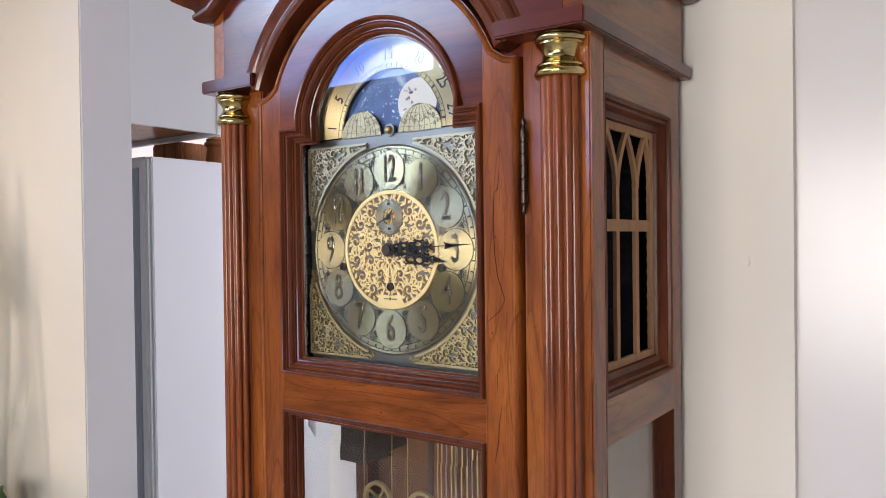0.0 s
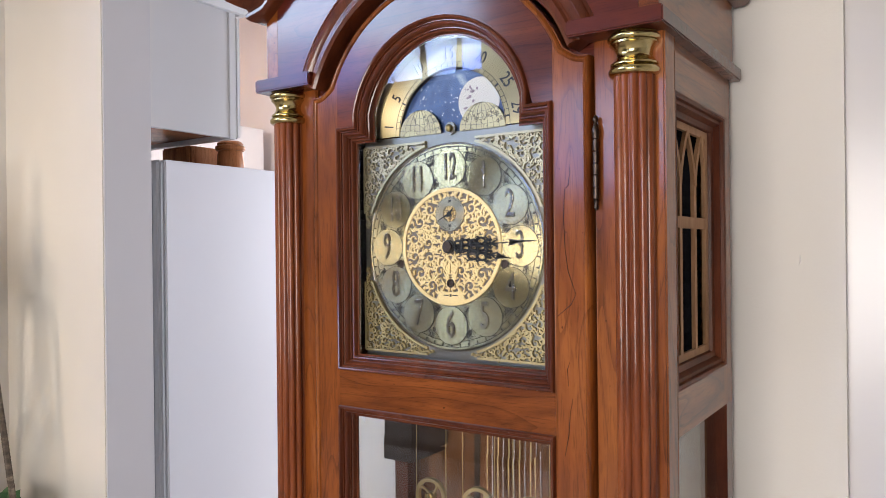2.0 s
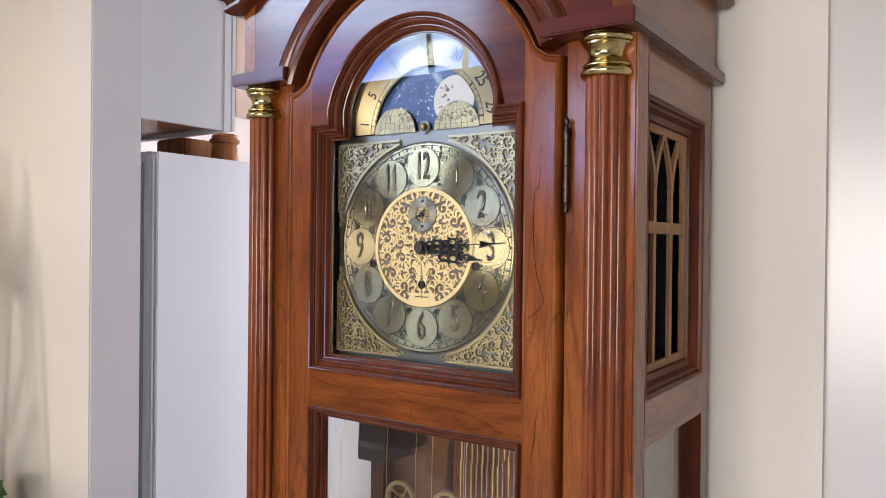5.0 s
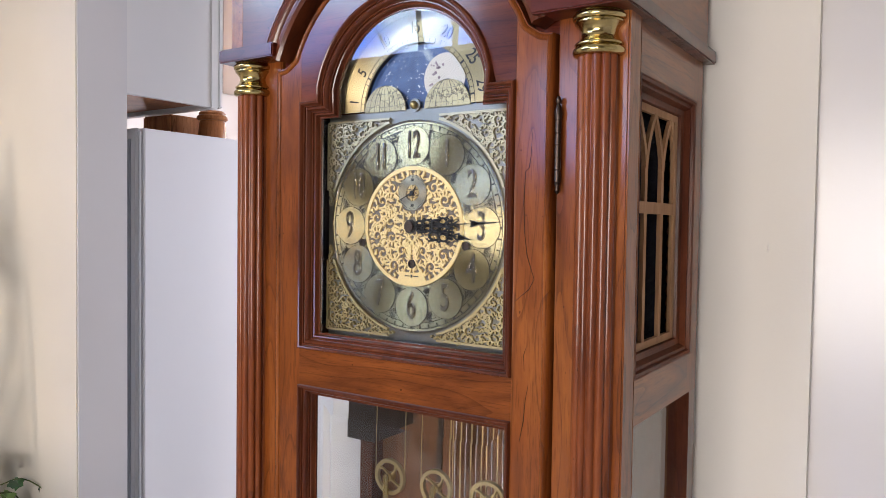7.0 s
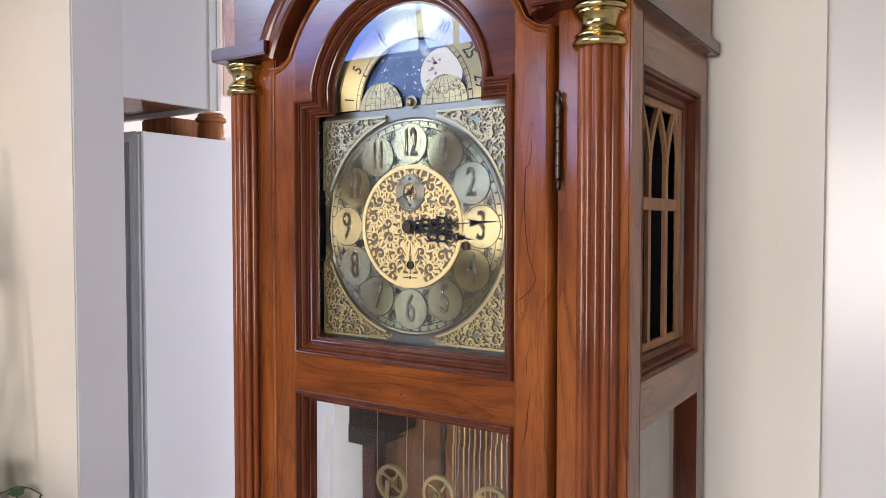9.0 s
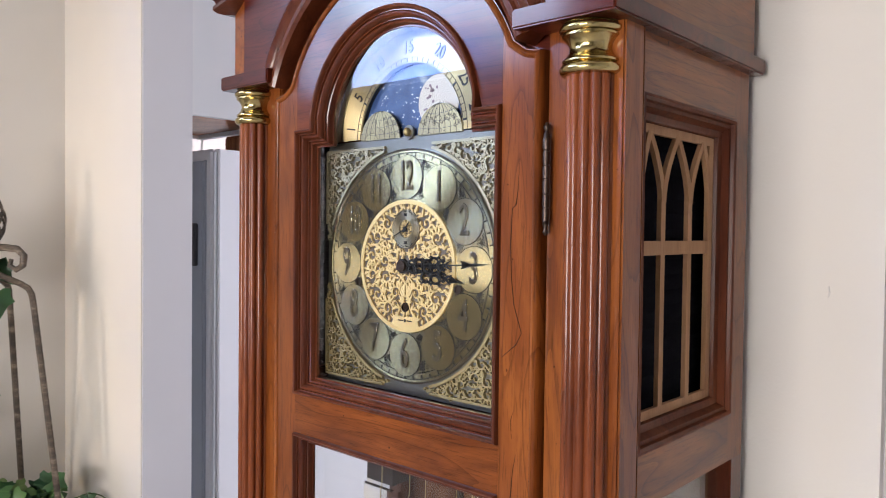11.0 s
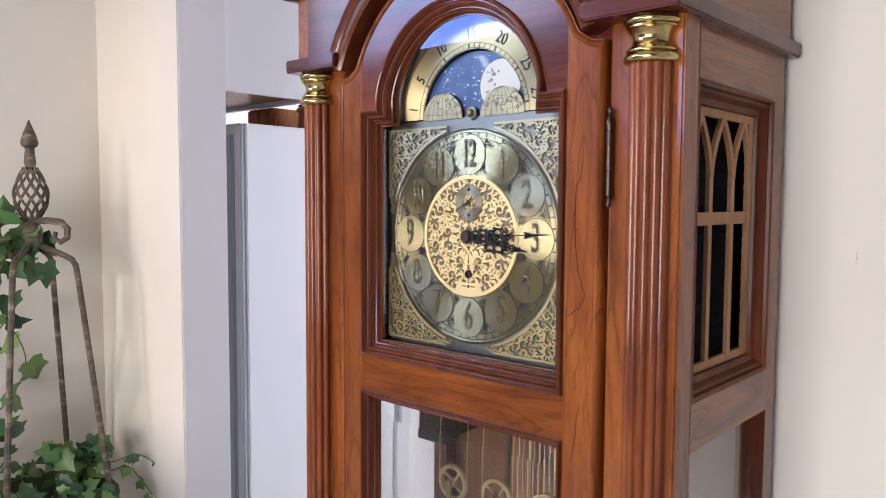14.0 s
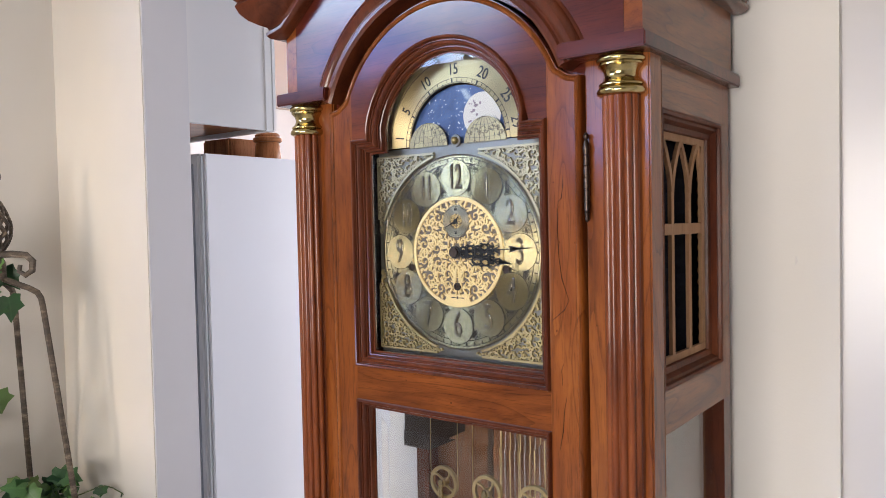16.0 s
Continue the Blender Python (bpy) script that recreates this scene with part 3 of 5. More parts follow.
def side(s):
    """One side of the case: post, panels, the fretted window and the glazed opening; s is +1 to the right, -1 to the left."""
    def X(x):
        return CX + s * (x - CX)
    def bx(bm, x0, x1, *rest):
        return box(bm, min(X(x0), X(x1)), max(X(x0), X(x1)), *rest)
    xo, xi = -0.341, -0.363
    wy0, wy1, wz0, wz1 = 0.800, 1.027, 1.242, 1.584
    part("corner_post", bx(bmesh.new(), XR, XR - 0.03, CASE_F + 0.029, 0.797, 0.34, 1.66), cherry_z, clock)
    part("back_stile", bx(bmesh.new(), xo, xi, wy1, CASE_B - 0.013, 1.187, 1.93), cherry_z, clock)
    part("back_stile", bx(bmesh.new(), xo, xi - 0.006, 1.040, CASE_B - 0.013, 0.34, 1.187), moulding_wood, clock)
    part("side_rail", bx(bmesh.new(), xo, xi, 0.797, wy1, wz1, 1.93), cherry_y, clock)
    part("side_rail", bx(bmesh.new(), xo, xi, 0.797, wy1, 1.187, wz0), cherry_y, clock)
    part("side_rail", bx(bmesh.new(), xo, xi, 0.797, 1.0395, 0.34, 0.44), cherry_y, clock)
    # moulded frame of the fretted window
    prof = [(0.0, -0.010), (0.0, 0.0035), (0.003, 0.0045), (0.006, 0.003), (0.007, -0.001), (0.011, -0.001), (0.013, -0.004), (0.015, -0.008), (0.019, -0.0085), (0.022, -0.010), (0.023, -0.014), (0.0, -0.014)]
    path = [(wy0, wz0), (wy1, wz0), (wy1, wz1), (wy0, wz1)]
    part("window_moulding", sweep(bmesh.new(), path, prof, lambda a, b, h: (X(xo + h), a, b)), side_wood, clock, "", True)
    # pale fretwork: gothic tracery
    fy0, fy1, fz0, fz1 = 0.818, 1.009, 1.258, 1.568
    fx0, fx1 = -0.3555, -0.3605
    edge, bar = 0.016, 0.0095
    mid = (fy0 + fy1) / 2
    bars = (mid - 0.032, mid + 0.032)
    rim = [(0.0, fx0), (edge, fx0), (edge, fx1), (0.0, fx1)]
    fret = part("fretwork", sweep(bmesh.new(), [(fy0, fz0), (fy1, fz0), (fy1, fz1), (fy0, fz1)], rim, lambda a, b, h: (X(h), a, b)), raw_wood, clock, "pale unfinished gothic fretwork")
    part("crossbar", bx(bmesh.new(), fx0 + 0.0001, fx1, fy0 + edge, fy1 - edge, 1.430, 1.4445), raw_wood, fret)
    for c in bars:
        part("bar", bx(bmesh.new(), fx0, fx1, c - bar / 2, c + bar / 2, fz0 + edge, 1.430), raw_wood, fret)
        part("bar", bx(bmesh.new(), fx0, fx1, c - bar / 2, c + bar / 2, 1.4445, 1.500), raw_wood, fret)
    def rib(y0, y1, z0, z1, lift):
        pts = [(y0 + (y1 - y0) * (k / 10) ** 1.7, z0 + (z1 - z0) * k / 10) for k in range(11)]
        loops = [[(X(x + lift), y + w, z) for x, w in ((fx0, -bar * 0.48), (fx0, bar * 0.48), (fx1, bar * 0.48), (fx1, -bar * 0.48))] for y, z in pts]
        part("rib", loft(bmesh.new(), loops), raw_wood, fret)
    peak = fz1 - 0.014
    for c in bars:
        rib(c, c - 0.032, 1.485, peak, 0.0003)
        rib(c, c + 0.032, 1.485, peak, 0.0006)
    rib(fy0 + 0.012, bars[0] - 0.032, 1.485, peak, 0.0009)
    rib(fy1 - 0.012, bars[1] + 0.032, 1.485, peak, 0.0009)
    cloth = bmesh.new()
    rows, cols = 60, 14
    grid = [[cloth.verts.new((X(-0.371 + 0.0016 * math.sin(r * 2.1 + 0.7 * math.sin(c * 0.9)) + 0.001 * math.sin(c * 2.3)), fy0 - 0.01 + (fy1 - fy0 + 0.02) * c / cols, fz0 - 0.01 + (fz1 - fz0 + 0.02) * r / rows)) for c in range(cols + 1)] for r in range(rows + 1)]
    for r in range(rows):
        for c in range(cols):
            cloth.faces.new((grid[r][c], grid[r][c + 1], grid[r + 1][c + 1], grid[r + 1][c]))
    part("speaker_cloth", cloth, black_cloth, clock, "black pleated cloth behind the fretwork", True)
    pane = part("side_glass", bx(bmesh.new(), -0.3565, -0.3595, 0.80, 1.039, 0.44, 1.1865), glass, clock)
    pane.visible_shadow = False


def shelf_and_hood():
    # moulded ledge over each column, returning along the side
    for s in (-1, 1):
        def X(x):
            return CX + s * (x - CX)
        bm = bmesh.new()
        x_in, x_out = -0.436, -0.3265
        pts = [(x_in, 0.725), (x_out, 0.725), (x_out, CASE_B), (XR - 0.02, CASE_B), (XR - 0.02, CASE_F - 0.004), (x_in, CASE_F - 0.004)]
        if s < 0:
            pts = pts[::-1]
        loft(bm, [[(X(x), y, 1.642) for x, y in pts], [(X(x), y, 1.6605) for x, y in pts]])
        bmesh.ops.recalc_face_normals(bm, faces=bm.faces)
        bmesh.ops.bevel(bm, geom=[e for e in bm.edges], offset=0.0018, segments=2, affect="EDGES")
        part("ledge", bm, shaded_hood_wood, clock, "", True)
        # hood side above the ledge
        a, b = sorted((X(XR), X(XR - 0.022)))
        box_part("hood_side", (a, b, 0.742, CASE_B - 0.013, 1.661, 1.93), cherry_y, clock)
    # front of the hood, with the arch cut out of it
    n = 48
    bm = bmesh.new()
    cols = []
    for i in range(n + 1):
        u = -0.2745 + 0.549 * i / n
        low = ARCH_Z + math.sqrt(0.223 ** 2 - u * u) if abs(u) < 0.20 else 1.661
        cols.append([(CX + u, 0.742, 1.93), (CX + u, CASE_F - 0.003, 1.93), (CX + u, CASE_F - 0.003, low), (CX + u, 0.742, low)])
    loft(bm, cols)
    part("hood_front", bm, shaded_hood_wood, clock)
    # arched moulding on the hood
    half = 70.0
    path = arc(0, ARCH_Z, 0.206, 90 + half, 90 - half, 48)
    prof = [(0.0, -0.018), (0.0, 0.016), (0.003, 0.019), (0.007, 0.0185), (0.009, 0.015), (0.011, 0.0145), (0.014, 0.018), (0.019, 0.0195), (0.023, 0.0165), (0.025, 0.012), (0.0275, 0.011), (0.0275, -0.0)]
    part("arch_moulding", sweep(bmesh.new(), path, [(a * 1.45, b) for a, b in prof], front, False), moulding_wood, clock, "", True)
    # crown that rises from each mitred corner of the hood
    prof = [(0.0, 0.0), (0.0, 0.012), (0.002, 0.018), (0.006, 0.022), (0.011, 0.022), (0.015, 0.019), (0.019, 0.021), (0.023, 0.030), (0.030, 0.042), (0.040, 0.051), (0.052, 0.056), (0.058, 0.053), (0.062, 0.058), (0.068, 0.061), (0.075, 0.060), (0.080, 0.056), (0.080, 0.0)]
    base = 1.749
    for s in (-1, 1):
        corner = [(CX + s * (HALF + h), 0.742 - h, base + a) for a, h in prof]
        loops = [corner]
        for k in range(1, 25):
            t = k / 24
            u, z = HALF - 0.267 * t, base + 0.20 * (t ** 1.15) * (1.35 - 0.35 * t)
            loops.append([(CX + s * u, 0.742 - h, z + a) for a, h in prof])
        part("crown_moulding", loft(bmesh.new(), loops), moulding_wood, clock, "dark moulded swan-neck crown", True)
        part("crown_return", loft(bmesh.new(), [corner, [(x, CASE_B, z) for x, y, z in corner]]), moulding_wood, clock, "", True)
    box_part("hood_top", (XL + 0.02, XR - 0.02, 0.772, CASE_B - 0.013, 1.90, 1.925), cherry_x, clock)


def column(s):
    cx, cy = CX + s * (0.267 if s < 0 else 0.2645), 0.757
    col = empty("column", cx, cy, 0.36)
    under(col, clock)
    # reeded shaft
    n, reeds = 168, 12
    def loop(z):
        out = []
        for i in range(n):
            a = 2 * math.pi * (i + 0.5) / n
            r = 0.0177 + 0.0050 * abs(math.sin(a * reeds / 2)) ** 0.5
            out.append((cx + r * math.cos(a), cy + r * math.sin(a), z))
        return out
    part("shaft", loft(bmesh.new(), [loop(0.38), loop(1.597)]), column_wood, col, "", True)
    z = 1.594
    half_round = lambda r, z0, h, n=6: [(r + 0.5 * h * math.sin(math.pi * k / n), z0 + h * (0.5 - 0.5 * math.cos(math.pi * k / n))) for k in range(n + 1)]
    prof = [(0.022, z)] + half_round(0.0236, z + 0.0004, 0.0102) + [(0.0246, z + 0.0112), (0.0262, z + 0.0120), (0.0264, z + 0.0135)]
    prof += [(0.0198 + 0.0062 * (2 * k / 10 - 1) ** 2, z + 0.0142 + 0.0206 * k / 10) for k in range(11)]
    prof += [(0.0266, z + 0.0352), (0.0266, z + 0.0368), (0.0250, z + 0.0374)] + half_round(0.0250, z + 0.0378, 0.0082) + [(0.0262, z + 0.0470), (0.0240, z + 0.0482)]
    part("capital", lathe(bmesh.new(), cx, cy, prof, 40), brass, col, "polished turned brass capital", True)
    part("base_ring", lathe(bmesh.new(), cx, cy, [(r, 0.385 - (zz - z)) for r, zz in prof][::-1], 32), brass, col, "", True)


UP_OUT = [(-0.1675, 1.238), (0.1675, 1.238), (0.1675, 1.579), (0.136, 1.579)] + arc(0, ARCH_Z + 0.004, 0.139, 7, 173, 44)[1:-1] + [(-0.136, 1.579), (-0.1675, 1.579)]
LOW_OUT = [(-0.1675, 0.50), (0.1675, 0.50), (0.1675, 1.187), (-0.1675, 1.187)]


def door():
    """The long glazed door of the case: framed in cherry with an arched head."""
    back = DOOR_F + 0.018
    d = empty("case_door", CX, DOOR_F, 0.4)
    under(d, clock)
    # outline of the top: shoulder, hollow, arch
    a0 = math.degrees(math.atan2(1.640 - ARCH_Z, -0.1805))
    shoulder = [(-DOOR_HALF, 1.627), (-0.205, 1.6272), (-0.197, 1.629), (-0.189, 1.634)]
    crest = shoulder + arc(0, ARCH_Z, 0.1955, a0, 180 - a0, 44) + [(-x, z) for x, z in shoulder[::-1]]
    rise = lambda u: float(np.interp(u, [p[0] for p in crest], [p[1] for p in crest]))

    def board(columns):
        return loft(bmesh.new(), [[(CX + u, DOOR_F, top), (CX + u, back, top), (CX + u, back, low), (CX + u, DOOR_F, low)] for u, top, low in columns])

    for s in (-1, 1):
        us = sorted(s * (0.1675 + (DOOR_HALF - 0.003 - 0.1675) * k / 9) for k in range(10))
        part("stile", board([(u, rise(u), 0.40) for u in us]), cherry_z, d, "", True)
    box_part("rail", (CX - 0.1673, CX + 0.1673, DOOR_F, back, 1.1872, 1.2378), cherry_x, d)
    box_part("rail", (CX - 0.1673, CX + 0.1673, DOOR_F, back, 0.40, 0.4998), cherry_x, d)
    us = [-0.1673 + 0.3346 * k / 64 for k in range(65)]
    hollow = lambda u: max(1.5795, ARCH_Z + 0.004 + math.sqrt(max(0.0, 0.139 ** 2 - u * u)))
    part("arched_head", board([(u, rise(u), hollow(u)) for u in us]), shaded_head_wood, d, "", True)
    # dark gum lines in the grain of one stile
    for line in ([(0.190, 1.53), (0.188, 1.492), (0.186, 1.479), (0.1815, 1.475), (0.180, 1.44), (0.1815, 1.406), (0.185, 1.38), (0.1945, 1.353), (0.188, 1.341), (0.171, 1.327)], [(0.187, 1.278), (0.183, 1.266), (0.184, 1.247)], [(0.190, 1.236), (0.186, 1.215), (0.184, 1.19), (0.179, 1.165)]):
        widths = [0.0003] + [0.0006 + 0.0002 * (k % 2) for k in range(len(line) - 2)] + [0.0005]
        part("gum_line", tube(bmesh.new(), [(CX + u, DOOR_F + 0.0003, z) for u, z in line], widths, 6), gum, d, "dark gum line in the wood")
    # rounded bead round the outer edge of the door
    bead = [(-DOOR_HALF, 0.40)] + crest + [(DOOR_HALF, 0.40)]
    part("edge_bead", sweep(bmesh.new(), bead, [(-0.0002, -0.016), (-0.0002, -0.004), (-0.0008, -0.0005), (-0.0024, 0.0022), (-0.0046, 0.0034), (-0.0066, 0.0028), (-0.0080, 0.0010), (-0.0084, -0.002)], front, False), cherry_z, d, "", True)
    prof = [(0, -0.010), (0, 0.003), (0.001, 0.0052), (0.003, 0.0062), (0.005, 0.0055), (0.0062, 0.0035), (0.0064, 0.0005), (0.0085, 0.0005), (0.0087, -0.002), (0.010, -0.0012), (0.0125, -0.0014), (0.0145, -0.003), (0.0158, -0.006), (0.016, -0.0085), (0.0182, -0.0085), (0.0184, -0.0112), (0.0202, -0.0104), (0.0222, -0.0112), (0.0236, -0.014), (0.0238, -0.0175), (0.027, -0.0175), (0.027, -0.022), (0, -0.022)]
    for name, path, slim in (("dial_moulding", UP_OUT, 0.80), ("pane_moulding", LOW_OUT, 0.61)):
        part(name, sweep(bmesh.new(), path, [(a * slim, b) for a, b in prof], front), moulding_wood, d, "dark stepped moulding round the glass", True)
    # the flat dial glass, and the pane below it with a bevelled edge
    y = DOOR_F + 0.0185
    arched = [(-0.150, 1.253), (0.150, 1.253), (0.150, 1.566), (0.128, 1.566)] + arc(0, ARCH_Z + 0.004, 0.124, 8, 172, 40) + [(-0.128, 1.566), (-0.150, 1.566)]
    square = [(-0.157, 0.51), (0.157, 0.51), (0.157, 1.178), (-0.157, 1.178)]
    flat = bmesh.new()
    flat.faces.new([flat.verts.new((CX + u, y, z)) for u, z in arched])
    g = part("dial_glass", flat, glass, d)
    g.visible_shadow = False
    solid = bmesh.new()
    inside = sweep_line(square, 0.032)
    loft(solid, [[(CX + u, y - h, z) for u, z in path] for path, h in ((square, -0.004), (square, -0.0014), (inside, 0.0))])
    g = part("pane", solid, bevel_glass, d, "clear pane with a bevelled edge")
    g.visible_shadow = False
    # long hinge
    hx, hy = CX + DOOR_HALF + 0.0055, DOOR_F + 0.002
    hinge = bmesh.new()
    z = 1.449
    prof = [(0.0010, z), (0.0028, z + 0.003), (0.0018, z + 0.007), (0.0034, z + 0.011), (0.0024, z + 0.0125)]
    k = z + 0.0135
    while k < 1.530:
        prof += [(0.0036, k), (0.0036, k + 0.0118), (0.0027, k + 0.0122), (0.0027, k + 0.0132)]
        k += 0.0136
    prof += [(0.0036, k), (0.0044, k + 0.008), (0.0026, k + 0.016), (0.0018, k + 0.0175), (0.0032, k + 0.0205), (0.0032, k + 0.0225), (0.0012, k + 0.026)]
    part("hinge", lathe(hinge, hx, hy, prof, 14), bronze, d, "dark bronze barrel hinge", True)


face_frame()
side(1)
side(-1)
shelf_and_hood()
column(-1)
column(1)
door()


# ---- dial and works ----
def ribbon(bm, pts, widths, y0, y1, place):
    """A flat raised band along points of the dial's plane."""
    loops = []
    for i, (x, z) in enumerate(pts):
        a, b = pts[max(0, i - 1)], pts[min(len(pts) - 1, i + 1)]
        d = Vector((b[0] - a[0], b[1] - a[1])).normalized()
        nx, nz, w = -d.y, d.x, widths[i] / 2
        loops.append([place(x + nx * w, y1, z + nz * w), place(x + nx * w * 0.86, y0, z + nz * w * 0.86), place(x - nx * w * 0.86, y0, z - nz * w * 0.86), place(x - nx * w, y1, z - nz * w)])
    loft(bm, loops)


def on_dial(x, y, z):
    return (CX + x, y, DIAL_Z + z)


def leaflet(bm, p, ang, size, bend, width, y0, y1, place):
    """One pointed leaf that curls to one side."""
    pts = [p]
    for k in range(1, 5):
        a = ang + bend * (k / 4) ** 1.3
        pts.append((pts[-1][0] + size / 4 * math.cos(a), pts[-1][1] + size / 4 * math.sin(a)))
    ribbon(bm, pts, [width * 0.7, width * 1.15, width * 1.1, width * 0.75, width * 0.12], y0, y1, place)


def scroll(bm, cx, cz, r, start, hand, y0, y1, width, place, turns=0.95, leaves=4):
    """A leaf scroll: a spiral that ends in a bud, with curling leaf points on its back."""
    n = 14
    pts, ws = [], []
    for i in range(n + 1):
        t = i / n
        a = start + hand * t * turns * 2 * math.pi
        rr = r * (1 - 0.76 * t ** 0.85)
        pts.append((cx + rr * math.cos(a), cz + rr * math.sin(a)))
        ws.append(width * (0.55 + 0.6 * math.sin(math.pi * min(1, t * 1.1 + 0.1))) if t < 0.9 else width * 1.5)
    ribbon(bm, pts, ws, y0, y1, place)
    y0 += 0.00003
    for q in range(leaves):
        k = 0.02 + 0.6 * q / leaves
        a = start + hand * k * turns * 2 * math.pi
        rr = r * (1 - 0.76 * k ** 0.85)
        leaflet(bm, (cx + rr * math.cos(a), cz + rr * math.sin(a)), a + hand * 0.95, r * (1.05 - 0.75 * k), -hand * 1.25, width * 1.25, y0, y1, place)


def pack(inside, span, radii, seed, tries=4000):
    """Fills a region with circles that don't overlap, the largest first."""
    rnd, found = random.Random(seed), []
    for r in radii:
        for _ in range(tries // len(radii)):
            x, z = rnd.uniform(span[0], span[1]), rnd.uniform(span[2], span[3])
            if inside(x, z, r) and all((x - a) ** 2 + (z - b) ** 2 > (0.92 * (r + c)) ** 2 for a, b, c in found):
                found.append((x, z, r))
    return found


dial = empty("dial", CX, 0.79, DIAL_Z)
under(dial, clock)


def dial_plate():
    bm = bmesh.new()
    slab(bm, [(CX - 0.1485, 1.2565), (CX + 0.1485, 1.2565), (CX + 0.1485, 1.5635), (CX - 0.1485, 1.5635)], 0.7905, 0.7925)
    part("plate", bm, plate_metal, dial, "brushed grey metal dial plate")
    # chapter ring
    part("chapter_ring", ring(bmesh.new(), CX, DIAL_Z, 0.0775, 0.1385, 0.7868, 0.7904, 96), dial_metal, dial, "brushed silvery brass chapter ring")
    part("ring_rim", ring(bmesh.new(), CX, DIAL_Z, 0.1365, 0.1388, 0.7862, 0.7903, 96), numeral_metal, dial)
    bm = bmesh.new()
    for r in (0.1262, 0.1338):
        ring(bm, CX, DIAL_Z, r - 0.00045, r + 0.00045, 0.7864, 0.7869, 96)
    for k in range(60):
        a = math.radians(6 * k)
        w = 0.0017 if k % 5 == 0 else 0.0009
        d, s = Vector((math.sin(a), math.cos(a))), Vector((math.cos(a), -math.sin(a)))
        pts = [d * r + s * w * q for r, q in ((0.1290, -1), (0.1290, 1), (0.1338, 1), (0.1338, -1))]
        slab(bm, [(CX + p.x, DIAL_Z + p.y) for p in pts], 0.7863, 0.7868)
    tagged(part("minute_track", bm, ink, dial, "black minute track"), kind="stuff")
    engraving = bmesh.new()
    rnd = random.Random(5)
    for k in range(12):
        a = math.radians(30 * k)
        x, z = 0.1052 * math.sin(a), 0.1052 * math.cos(a)
        part("numeral_disc", disc(bmesh.new(), CX + x, DIAL_Z + z, 0.0255, 0.7856, 0.7868, 40), disc_metal, dial)
        part("numeral_border", ring(bmesh.new(), CX + x, DIAL_Z + z, 0.0256, 0.0262, 0.7860, 0.7869, 40), ink, dial)
        word = str(k or 12)
        lettering("numeral", word, 0.050, (CX + x, 0.7846, DIAL_Z + z), numeral_metal, dial, 0.0007, 0.60 if k not in (0, 10, 11) else 0.46)
        # Wider black copy behind, painted in as the numeral's shadowy edge.
        lettering("numeral_edge", word, 0.050, (CX + x, 0.7852, DIAL_Z + z), ink, dial, 0.0002, 0.60 if k not in (0, 10, 11) else 0.46, 0.0, "", 0.0005)
        # engraved sprays between the numerals
        b = math.radians(30 * k + 15)
        for rad, size in ((0.1195, 0.0038), (0.0895, 0.0034)):
            for q in range(11):
                aa = b + rnd.uniform(-0.055, 0.055)
                rr = rad + rnd.uniform(-0.0055, 0.0055)
                scroll(engraving, rr * math.sin(aa), rr * math.cos(aa), size * rnd.uniform(0.6, 1.0), rnd.uniform(0, 6.28), rnd.choice((-1, 1)), 0.7864, 0.7869, 0.00042, on_dial, 1.1)
    tagged(part("engraving", engraving, ink, dial, "fine black engraved sprays"), kind="stuff")


